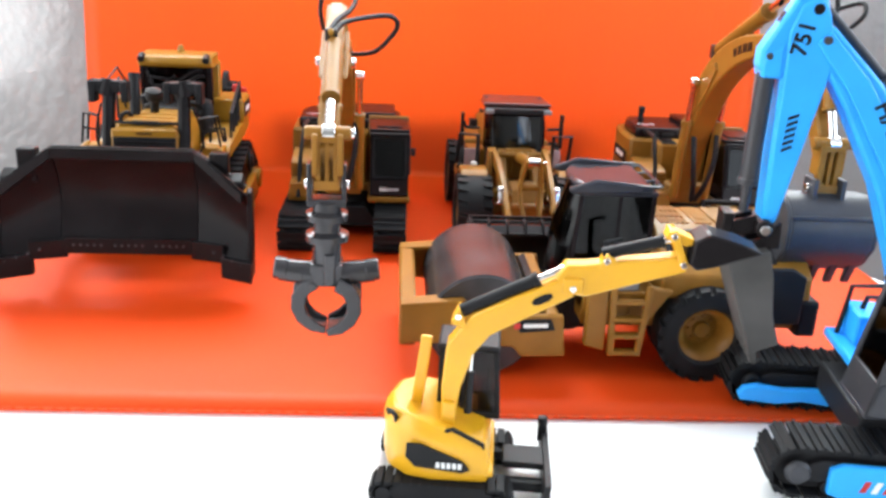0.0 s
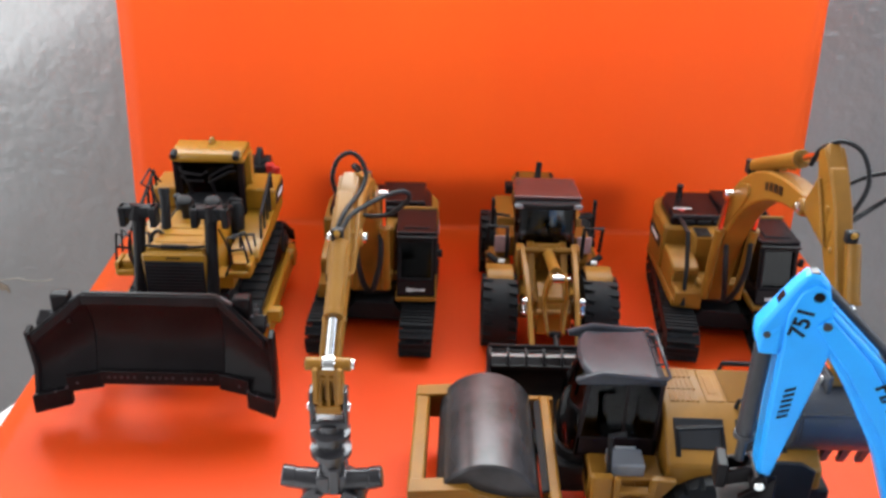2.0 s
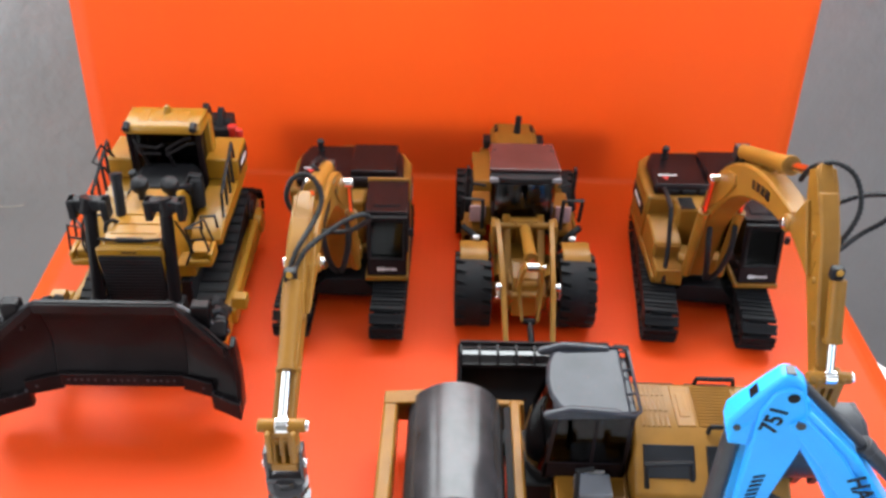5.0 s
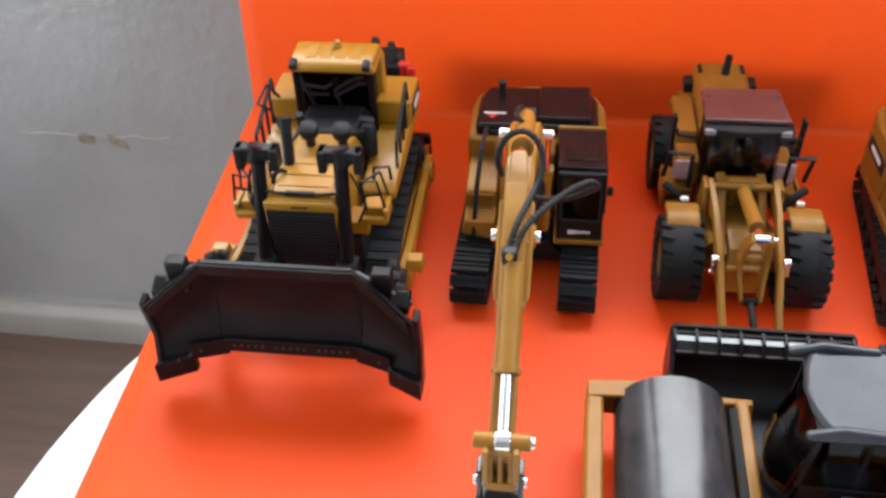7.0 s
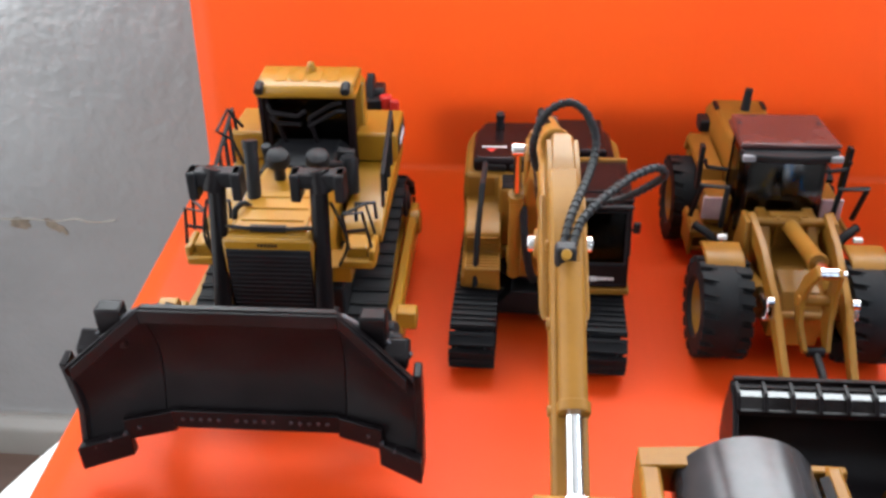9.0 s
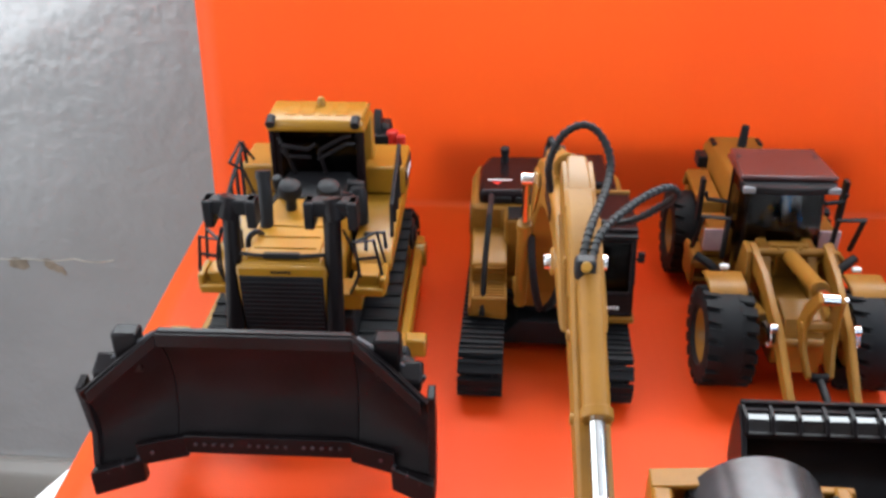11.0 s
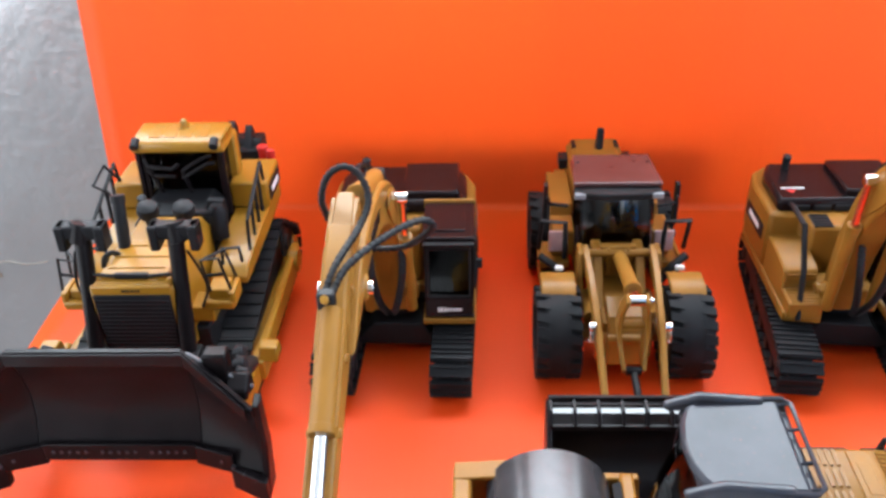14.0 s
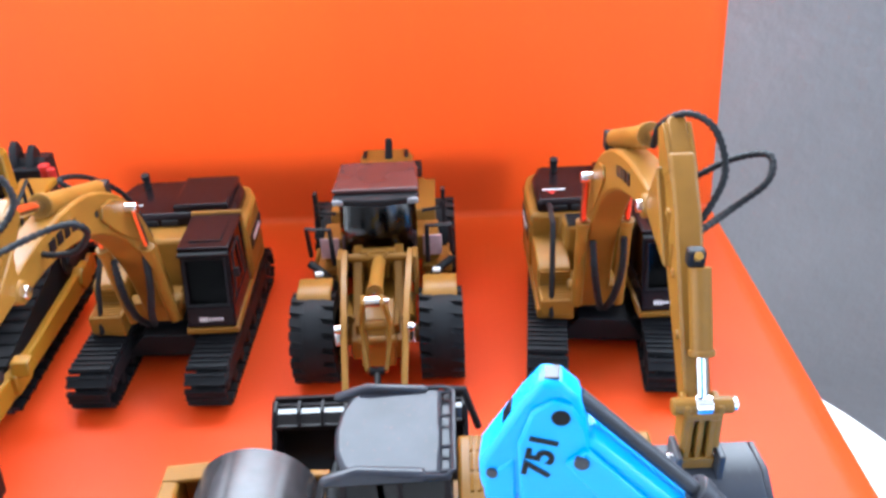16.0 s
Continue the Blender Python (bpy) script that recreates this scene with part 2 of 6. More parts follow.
CLEARSMOKE = tinted_glass("pale_smoked_glass", (0.5, 0.42, 0.4))
FLUTE = paint("flute_shade", (0.8, 0.085, 0.009), 0.6)
CARDBOARD = paint("brown_cardboard", (0.22, 0.14, 0.08), 0.8, vary=0.15)

# ---- mesh helpers, in millimetres ----


class Shape:
    """A bmesh that is filled in millimetres; m is applied to all that is added."""

    def __init__(self, m=None):
        self.bm, self.m = bmesh.new(), m or Matrix()

    def _put(self, verts):
        for v in verts:
            v.co = self.m @ v.co

    def box(self, c, s, rot=(0, 0, 0)):
        t = Matrix.LocRotScale(Vector(c), Euler([radians(a) for a in rot]), None) @ Matrix.Diagonal((*s, 1))
        self._put(bmesh.ops.create_cube(self.bm, size=1, matrix=t)["verts"])
        return self

    def cyl(self, a, b, r, r2=None, n=18):
        a, b = Vector(a), Vector(b)
        d = b - a
        t = Matrix.Translation((a + b) / 2) @ d.to_track_quat("Z", "Y").to_matrix().to_4x4()
        self._put(bmesh.ops.create_cone(self.bm, cap_ends=True, segments=n, radius1=r, radius2=r if r2 is None else r2, depth=d.length, matrix=t)["verts"])
        return self

    def prism(self, pts, axis, lo, hi):
        def at(p, h):
            return {"x": (h, p[0], p[1]), "y": (p[0], h, p[1]), "z": (p[0], p[1], h)}[axis]
        low, top = [self.bm.verts.new(at(p, lo)) for p in pts], [self.bm.verts.new(at(p, hi)) for p in pts]
        self.bm.faces.new(low), self.bm.faces.new(list(reversed(top)))
        for i in range(len(pts)):
            j = (i + 1) % len(pts)
            self.bm.faces.new((low[i], top[i], top[j], low[j]))
        self._put(low + top)
        return self

    def loft(self, rings):
        """A closed skin through rings of equal length."""
        made = [[self.bm.verts.new(p) for p in r] for r in rings]
        n = len(made[0])
        for a, b in zip(made, made[1:]):
            for i in range(n):
                self.bm.faces.new((a[i], a[(i + 1) % n], b[(i + 1) % n], b[i]))
        self.bm.faces.new(list(reversed(made[0]))), self.bm.faces.new(made[-1])
        self._put([v for r in made for v in r])
        return self

    def tube(self, pts, r, n=8, soft=True, steps=6):
        pts = [Vector(p) for p in pts]
        if soft and len(pts) > 2:
            ext = [pts[0] * 2 - pts[1], *pts, pts[-1] * 2 - pts[-2]]
            fine = []
            for i in range(1, len(ext) - 2):
                p0, p1, p2, p3 = ext[i - 1:i + 3]
                for k in range(steps):
                    u = k / steps
                    fine.append(0.5 * (2 * p1 + (p2 - p0) * u + (2 * p0 - 5 * p1 + 4 * p2 - p3) * u * u + (3 * p1 - p0 - 3 * p2 + p3) * u ** 3))
            pts = fine + [pts[-1]]
        rings, side = [], None
        for i, p in enumerate(pts):
            d = (pts[min(i + 1, len(pts) - 1)] - pts[max(i - 1, 0)]).normalized()
            side = (side - d * side.dot(d)).normalized() if side else d.orthogonal().normalized()
            up = d.cross(side)
            rings.append([p + (side * math.cos(a) + up * math.sin(a)) * r for a in (2 * math.pi * k / n for k in range(n))])
        return self.loft(rings)

    def lathe(self, profile, c, axis, n=36, caps=True):
        """profile: (radius, along the axis)."""
        c, ax = Vector(c), Vector(axis).normalized()
        u = ax.orthogonal().normalized()
        w = ax.cross(u)
        rings = []
        for k in range(n):
            a = 2 * math.pi * k / n
            rings.append([self.bm.verts.new(c + ax * h + (u * math.cos(a) + w * math.sin(a)) * r) for r, h in profile])
        m = len(profile)
        for k in range(n):
            a, b = rings[k], rings[(k + 1) % n]
            for i in range(m - 1):
                self.bm.faces.new((a[i], b[i], b[i + 1], a[i + 1]))
        for i in (0, m - 1):
            if caps and profile[i][0] > 0.01:
                self.bm.faces.new([r[i] for r in rings] if i else [r[i] for r in reversed(rings)])
        self._put([v for r in rings for v in r])
        return self


def mesh_of(name, sh, material, recalc=True):
    if recalc:
        bmesh.ops.recalc_face_normals(sh.bm, faces=sh.bm.faces)
    sh.bm.transform(Matrix.Scale(0.001, 4))
    me = bpy.data.meshes.new(name)
    sh.bm.to_mesh(me)
    sh.bm.free()
    me.materials.append(material)
    me.polygons.foreach_set("use_smooth", [True] * len(me.polygons))
    me.set_sharp_from_angle(angle=radians(38))
    return me


def part(name, sh, material, parent, label="", bevel=0.35):
    ob = new(name, mesh_of(name, sh, material))
    ob.parent = parent
    if label:
        tagged(ob, label)
    if bevel:
        mod = ob.modifiers.new("edge", "BEVEL")
        mod.width, mod.segments, mod.limit_method, mod.angle_limit = bevel * 0.001, 2, "ANGLE", radians(40)
    return ob


def piece(name, me, parent, m):
    ob = new(name, me)
    ob.parent = parent
    ob.matrix_basis = Matrix.Translation(m.translation * 0.001) @ m.to_3x3().to_4x4()
    return ob


def thing(name, m, label, category, group=""):
    ob = new(name)
    ob.matrix_basis = m
    ob.empty_display_size = 0.02
    return tagged(ob, label, category, group)


def lettering(name, text, size, m, material, parent, label=""):
    """Flat printed characters, size in millimetres, laid in the xy plane of m."""
    cu = bpy.data.curves.new(name, "FONT")
    cu.offset = size * 0.025
    cu.body, cu.size, cu.extrude, cu.align_x, cu.align_y = text, size, 0.05, "CENTER", "CENTER"
    tmp = new("tmp", cu)
    me = bpy.data.meshes.new_from_object(tmp.evaluated_get(bpy.context.evaluated_depsgraph_get()))
    bpy.data.objects.remove(tmp)
    me.transform(Matrix.Scale(0.001, 4) @ m)
    me.materials.append(material)
    ob = new(name, me)
    ob.parent = parent
    return tagged(ob, label) if label else ob


# ---- the room and the table ----


def slab(name, c, s, material, label, category, kind="structure", bevel=0):
    me = mesh_of(name, Shape().box((0, 0, 0), [v * 1000 for v in s]), material)
    ob = new(name, me)
    ob.location = c
    if bevel:
        mod = ob.modifiers.new("edge", "BEVEL")
        mod.width, mod.segments = bevel, 2
    return tagged(ob, label, category, kind=kind)


def room():
    w, h = RIGHT_X - LEFT_X, CEIL_Z - FLOOR_Z
    mx, mz = (LEFT_X + RIGHT_X) / 2, (CEIL_Z + FLOOR_Z) / 2
    d, my = WALL_Y - BACK_Y, (WALL_Y + BACK_Y) / 2
    slab("floor", (mx, my, FLOOR_Z - 0.05), (w + 0.4, d + 0.4, 0.1), WOOD, "dark brown wooden floor of the room", "floor")
    slab("ceiling", (mx, my, CEIL_Z + 0.05), (w + 0.4, d + 0.4, 0.1), PALE, "plain white ceiling of the room", "ceiling")
    north = tagged(new("wall_north"), "grey gloss-painted plaster wall with a window above the table", "wall", kind="structure")
    x0, x1, z0, z1 = NWIN
    sh = Shape()
    for a, b, lo, hi in ((LEFT_X, x0, z0, z1), (x1, RIGHT_X, z0, z1), (LEFT_X, RIGHT_X, FLOOR_Z, z0), (LEFT_X, RIGHT_X, z1, CEIL_Z)):
        sh.box(((a + b) * 500, WALL_Y * 1000 + 50, (lo + hi) * 500), ((b - a) * 1000, 100, (hi - lo) * 1000))
    part("wall_panel", sh, WALL, north, bevel=0)
    south = tagged(new("wall_south"), "pale unseen room wall with an opening for a lamp", "wall", kind="structure")
    x0, x1, z0, z1 = SOUTH_FILL
    sh = Shape()
    for a, b, lo, hi in ((LEFT_X, x0, FLOOR_Z, CEIL_Z), (x1, RIGHT_X, FLOOR_Z, CEIL_Z), (x0, x1, FLOOR_Z, z0), (x0, x1, z1, CEIL_Z)):
        sh.box(((a + b) * 500, BACK_Y * 1000 - 50, (lo + hi) * 500), ((b - a) * 1000, 100, (hi - lo) * 1000))
    part("wall_panel", sh, ROOM, south, bevel=0)
    for name, xw, (y0, y1, z0, z1) in (("wall_west", LEFT_X - 0.05, WIN), ("wall_east", RIGHT_X + 0.05, EAST_FILL)):
        side = tagged(new(name), "pale unseen room wall with an opening for a lamp", "wall", kind="structure")
        sh = Shape()
        for a, b, lo, hi in ((BACK_Y, y0, FLOOR_Z, CEIL_Z), (y1, WALL_Y, FLOOR_Z, CEIL_Z), (y0, y1, FLOOR_Z, z0), (y0, y1, z1, CEIL_Z)):
            sh.box((xw * 1000, (a + b) * 500, (lo + hi) * 500), (100, (b - a) * 1000, (hi - lo) * 1000))
        part("wall_panel", sh, ROOM, side, bevel=0)
    # skirting board: flat foot, step and rounded top
    sk = [(0, 0), (-14, 0), (-14, 26), (-11, 31), (-6, 34), (-4, 38), (0, 38)]
    base = new("baseboard", mesh_of("baseboard", Shape().prism([(y, z) for y, z in sk], "x", LEFT_X * 1000, RIGHT_X * 1000), SKIRT))
    base.location = (0, WALL_Y - 0.0005, FLOOR_Z)
    tagged(base, "worn grey painted skirting board along the wall", "baseboard", kind="structure")


room()


def wall_damage():
    """A hairline crack with two chips in the plaster."""
    rng = random.Random(4)
    hole = tagged(new("plaster_damage"), "two brown chips along a stained filler ridge in the plaster", "wall damage", kind="structure")
    hole.location = (-0.383, WALL_Y, -0.143)
    for cx, cz, rx, rz, dx in ((-14, 1, 8, 5, 3), (13, -1, 6, 6, -5)):
        sh = Shape()
        ring = []
        for k in range(18):
            a = 2 * math.pi * k / 18
            q = 1 + rng.uniform(-0.3, 0.3)
            ring.append((cx + rx * q * math.cos(a) + dx * math.sin(a), cz + rz * q * math.sin(a)))
        sh.prism(ring, "y", -0.5, 6)
        part("chip", sh, CHIP, hole, bevel=0)
    # a stained ridge of old filler runs through the chips
    pts = [(x, 0.1, rng.uniform(-1.6, 1.6) + 5 + x * 0.02) for x in range(-70, 61, 10)]
    part("filler_ridge", Shape().tube(pts, 0.75, n=8, steps=3), FILLER, hole, "ochre-stained ridge of old filler", bevel=0)


wall_damage()

TC, TR = (0.037, 0.254), 0.224
table = thing("round_table", pose(TC[0], TC[1], FLOOR_Z), "small round white laminate side table", "table")
topz = -FLOOR_Z * 1000 - 2.5
part("tabletop", Shape().lathe([(0, -18), (TR * 1000 - 6, -18), (TR * 1000 - 1, -15), (TR * 1000, -10), (TR * 1000, -3), (TR * 1000 - 2.5, 0), (0, 0)], (0, 0, topz), (0, 0, 1), 128), TABLE, table, "round white tabletop", bevel=0)
for k in range(4):
    a = radians(45 + 90 * k)
    part("leg", Shape().cyl((120 * math.cos(a), 120 * math.sin(a), topz - 18), (165 * math.cos(a), 165 * math.sin(a), 0), 11, 8), TABLE, table)

# ---- the orange sheet, bent once ----
SX0, SX1, SY, SLEAN, STALL = -0.1768, 0.2186, 0.5200, 7.1, 0.25


def backdrop():
    rad = 4.0
    lean = radians(SLEAN)
    sh = Shape()
    nx, bm = 44, sh.bm
    front = ((-160.0, 241.0), (221.5, 240.4))
    rows = []
    ys = [k / 26 for k in range(27)]
    for u in ys:                                  # floor, front to fold
        row = []
        for i in range(nx + 1):
            s = i / nx
            fx, fy = front[0][0] + (front[1][0] - front[0][0]) * s, front[0][1] + (front[1][1] - front[0][1]) * s
            bx, by = SX0 * 1000 + (SX1 - SX0) * 1000 * s, SY * 1000 - rad
            z = 0.25 * math.sin(s * 9) * (1 - u) ** 3 * 0.4
            row.append((fx + (bx - fx) * u, fy + (by - fy) * u, z))
        rows.append(row)
    for k in range(1, 7):
        a = (math.pi / 2 - lean) * k / 6
        rows.append([(SX0 * 1000 + (SX1 - SX0) * 1000 * i / nx, SY * 1000 - rad + rad * math.sin(a), rad * (1 - math.cos(a))) for i in range(nx + 1)])
    y1, z1 = rows[-1][0][1], rows[-1][0][2]
    for k in range(1, 25):
        h = STALL * 1000 * k / 24
        row = []
        for i in range(nx + 1):
            x = SX0 * 1000 + (SX1 - SX0) * 1000 * i / nx
            bow = 1.2 * math.sin(math.pi * i / nx * 2.0) * (k / 24)
            row.append((x, y1 + h * math.sin(lean) + bow, z1 + h * math.cos(lean)))
        rows.append(row)
    vs = [[bm.verts.new(p) for p in r] for r in rows]
    for a, b in zip(vs, vs[1:]):
        for i in range(nx):
            bm.faces.new((a[i], a[i + 1], b[i + 1], b[i]))
    ob = new("backdrop", mesh_of("backdrop", sh, ORANGE, False))
    mod = ob.modifiers.new("thick", "SOLIDIFY")
    mod.thickness, mod.offset, mod.material_offset = 0.002, -1, 1
    ob.data.materials.append(SHEETBACK)
    # open flutes along the front edge: solid blocks, their shade painted as darker orange
    me = mesh_of("flute", Shape().box((0, 0, 0), (2.6, 0.5, 1.1)), FLUTE)
    for k in range(94):
        x = -156.5 + k * 4.01
        y = 241.0 - 0.6 * (x + 160) / 381.5
        piece("flute", me, ob, Matrix.Translation((x, y - 0.05, -1.0)))
    return tagged(ob, "bent glossy orange corrugated plastic sheet standing on the table", "backdrop sheet", kind="structure")


backdrop()

# ---- running gear shared by the machines ----


def loop_points(circles, pitch):
    """Poses along a belt round circles (y, z, r), given in running order; x is across the belt, z points outwards."""
    segs, n = [], len(circles)
    tang = []
    for i in range(n):
        (y0, z0, r0), (y1, z1, r1) = circles[i], circles[(i + 1) % n]
        d = math.hypot(y1 - y0, z1 - z0)
        base, off = math.atan2(z1 - z0, y1 - y0), math.acos((r0 - r1) / d)
        tang.append(base + off)
    pts = []
    for i in range(n):
        y, z, r = circles[i]
        a0, a1 = tang[i - 1], tang[i]
        while a1 > a0:
            a1 -= 2 * math.pi
        steps = max(2, int((a0 - a1) * r / 0.6))
        for k in range(steps + 1):
            a = a0 + (a1 - a0) * k / steps
            pts.append((y + r * math.cos(a), z + r * math.sin(a)))
    total = sum(math.dist(p, q) for p, q in zip(pts, pts[1:] + pts[:1]))
    count = round(total / pitch)
    out, step, walked, want = [], total / count, 0.0, 0.0
    for p, q in zip(pts, pts[1:] + pts[:1]):
        d = math.dist(p, q)
        while want < walked + d - 1e-9 and len(out) < count:
            u = (want - walked) / d if d else 0
            y, z = p[0] + (q[0] - p[0]) * u, p[1] + (q[1] - p[1]) * u
            out.append((y, z, math.atan2(q[1] - p[1], q[0] - p[0])))
            want += step
        walked += d
    return out


def shoe_mesh(width, pitch, bars, thick=1.1, high=0.8):
    sh = Shape()
    sh.box((0, 0, 0.1), (width, pitch * 0.84, thick))
    for b in bars:
        sh.box((0, b * pitch, thick / 2 + high / 2), (width, pitch * 0.17, high))
    return mesh_of("track_shoe", sh, RUBBER)


def crawler(parent, name, x, width, circles, pitch, bars, frame_mat, ym=Matrix(), wheels=True, frame_z=None):
    """A crawler track: belt, shoes, side frame, wheels."""
    track = new(name)
    track.parent = parent
    track.matrix_basis = Matrix.Translation((x * 0.001, 0, 0))
    me = shoe_mesh(width, pitch, bars)
    for y, z, a in loop_points(circles, pitch):
        # the belt runs clockwise seen from +x, so its outer side is to the left of the run
        piece("track_shoe", me, track, Matrix.Translation((0, y, z)) @ Matrix.Rotation(a, 4, "X"))
    ring = [(y, z) for y, z, _ in loop_points([(y, z, r - 1.2) for y, z, r in circles], 2.2)]
    ring2 = [(y, z) for y, z, _ in loop_points([(y, z, r - 3.0) for y, z, r in circles], 2.2)]
    sh = Shape().prism(ring, "x", -width * 0.28, width * 0.28)
    part("chain", sh, BLACK, track, bevel=0)
    ys = [c[0] for c in circles]
    zc = frame_z or min(c[1] for c in circles)
    sh = Shape()
    sh.prism([(min(ys) + 3, zc - 3), (max(ys) - 3, zc - 3), (max(ys) - 1, zc + 1), (max(ys) - 6, zc + 3.6), (min(ys) + 6, zc + 3.6), (min(ys) + 1, zc + 1)], "x", -width * 0.42, width * 0.42)
    part("side_frame", sh, frame_mat, track, bevel=0.4)
    if wheels:
        for y, z, r in circles:
            sh = Shape()
            for s in (-1, 1):
                sh.lathe([(0, 0), (2, 0.6), (r - 4.2, 0.2), (r - 3.8, -0.8), (0, -0.8)], (s * width * 0.44, y, z), (s, 0, 0), 20)
            part("idler_wheel", sh, frame_mat, track, bevel=0)
        lo = min(c[1] for c in circles) - 4.2
        n = 6
        for k in range(n):
            y = min(ys) + 9 + (max(ys) - min(ys) - 18) * k / (n - 1)
            part("road_roller", Shape().cyl((-width * 0.44, y, lo), (width * 0.44, y, lo), 2.3, n=14), BLACK, track, bevel=0)
    return track


def wheel(parent, x, y, z, r, w, rim_mat, lugs=18, tread="block"):
    """A loader wheel: tyre with deep lugs, rim with hub."""
    wob = new("wheel")
    wob.parent = parent
    wob.matrix_basis = Matrix.Translation((x * 0.001, y * 0.001, z * 0.001))
    s = 1 if x > 0 else -1
    h = w / 2
    sh = Shape()
    sh.lathe([(r * 0.56, -h * 0.8), (r * 0.62, -h * 0.98), (r * 0.8, -h), (r * 0.9, -h * 0.95), (r * 0.92, -h * 0.66), (r * 0.985, -h * 0.5), (r * 0.995, 0), (r * 0.985, h * 0.5), (r * 0.92, h * 0.66), (r * 0.9, h * 0.95), (r * 0.8, h), (r * 0.62, h * 0.98), (r * 0.56, h * 0.8)], (0, 0, 0), (1, 0, 0), 48, False)
    part("tyre", sh, RUBBER, wob, bevel=0)
    c, t, ax = Vector((0, 1, 0)), Vector((0, 0, 1)), Vector((1, 0, 0))
    tip, half = 2 * math.pi * r / lugs * 0.36, 0.31 * h
    for side in (-1, 1):
        ring = []
        for hh, sc in ((r * 0.9, 1.12), (r * 1.0, 0.95)):
            ring.append([ax * side * h * 0.68 + c * hh + t * (sc * tip * q + side * 1.5 * p * half / h) + ax * (p * half * side) for p, q in ((-1, -1), (1, -0.8), (1, 0.8), (-1, 1))])
        me = mesh_of("tread_lug", Shape().loft(ring), RUBBER)
        for k in range(lugs):
            piece("tread_lug", me, wob, Matrix.Rotation(2 * math.pi * (k + (0.5 if side > 0 else 0)) / lugs, 4, "X"))
    sh = Shape()
    sh.lathe([(0, 0.10 * w), (r * 0.16, 0.12 * w), (r * 0.18, 0.02 * w), (r * 0.34, -0.02 * w), (r * 0.42, 0.16 * w), (r * 0.50, 0.36 * w), (r * 0.56, 0.40 * w), (r * 0.57, -0.3 * w), (0, -0.3 * w)], (0, 0, 0), (s, 0, 0), 40)
    rim = part("rim", sh, rim_mat, wob, bevel=0)
    for k in range(8):
        a = 2 * math.pi * k / 8
        part("wheel_nut", Shape().cyl((0, r * 0.26 * math.cos(a), r * 0.26 * math.sin(a)), (s * 0.06 * w, r * 0.26 * math.cos(a), r * 0.26 * math.sin(a)), r * 0.035, n=6), rim_mat, wob, bevel=0)
    return wob


def ribbon(path, width):
    """Outline of a bar of changing width along (y, z) points; width: half widths at the points."""
    left, right = [], []
    for i, (y, z) in enumerate(path):
        p, q = path[max(i - 1, 0)], path[min(i + 1, len(path) - 1)]
        d = Vector((q[0] - p[0], q[1] - p[1])).normalized()
        left.append((y - d.y * width[i], z + d.x * width[i]))
        right.append((y + d.y * width[i], z - d.x * width[i]))
    return left + right[::-1]


def along(a, b, u, v=0.0):
    """The (y, z) point u of the way from a to b, v millimetres to the left of it."""
    d = Vector((b[0] - a[0], b[1] - a[1]))
    n = d.normalized()
    return (a[0] + d.x * u - n.y * v, a[1] + d.y * u + n.x * v)


def ram(parent, a, b, r, split=0.62, barrel_mat=OCHRE, rod_mat=CHROME, name="hydraulic_cylinder"):
    """A hydraulic cylinder from a to b: barrel, gland, rod and eyes."""
    a, b = Vector(a), Vector(b)
    m = a.lerp(b, split)
    sh = Shape().cyl(a, m, r, n=16).cyl(a.lerp(b, split - 0.045), m, r * 1.18, n=16)
    barrel = part(name, sh, barrel_mat, parent, bevel=0.15)
    part("rod", Shape().cyl(m, b, r * 0.56, n=14), rod_mat, barrel, "polished metal rod", bevel=0)
    return barrel


def bolt(parent, c, axis, r, h, material=CHROME, name="pin"):
    a = Vector(axis).normalized() * h
    return part(name, Shape().cyl(Vector(c) - a, Vector(c) + a, r, n=14), material, parent, "shiny metal pin" if material is CHROME else "", bevel=0.15)


def handrail(parent, runs, r=0.55, name="handrail"):
    sh = Shape()
    for run in runs:
        sh.tube(run, r, n=6, soft=False)
    return part(name, sh, BLACK, parent, "thin black handrail", bevel=0)


def hose(parent, pts, r=0.8, name="hose"):
    """A ribbed black hose."""
    ob = part(name, Shape().tube(pts, r * 0.86, n=8, steps=9), BLACK, parent, "ribbed black hydraulic hose", bevel=0)
    # ribs along the same line
    v = [Vector(p) for p in pts]
    ext = [v[0] * 2 - v[1], *v, v[-1] * 2 - v[-2]]
    fine = []
    for i in range(1, len(ext) - 2):
        p0, p1, p2, p3 = ext[i - 1:i + 3]
        for k in range(24):
            u = k / 24
            fine.append(0.5 * (2 * p1 + (p2 - p0) * u + (2 * p0 - 5 * p1 + 4 * p2 - p3) * u * u + (3 * p1 - p0 - 3 * p2 + p3) * u ** 3))
    sh, run = Shape(), 0.0
    for p, q in zip(fine, fine[1:]):
        run += (q - p).length
        if run > 1.5:
            run = 0.0
            d = (q - p).normalized() * 0.42
            sh.cyl(p - d, p + d, r * 1.08, n=8)
    tagged(part("hose_ribbing", sh, BLACK, ob, bevel=0), kind="stuff")
    return ob


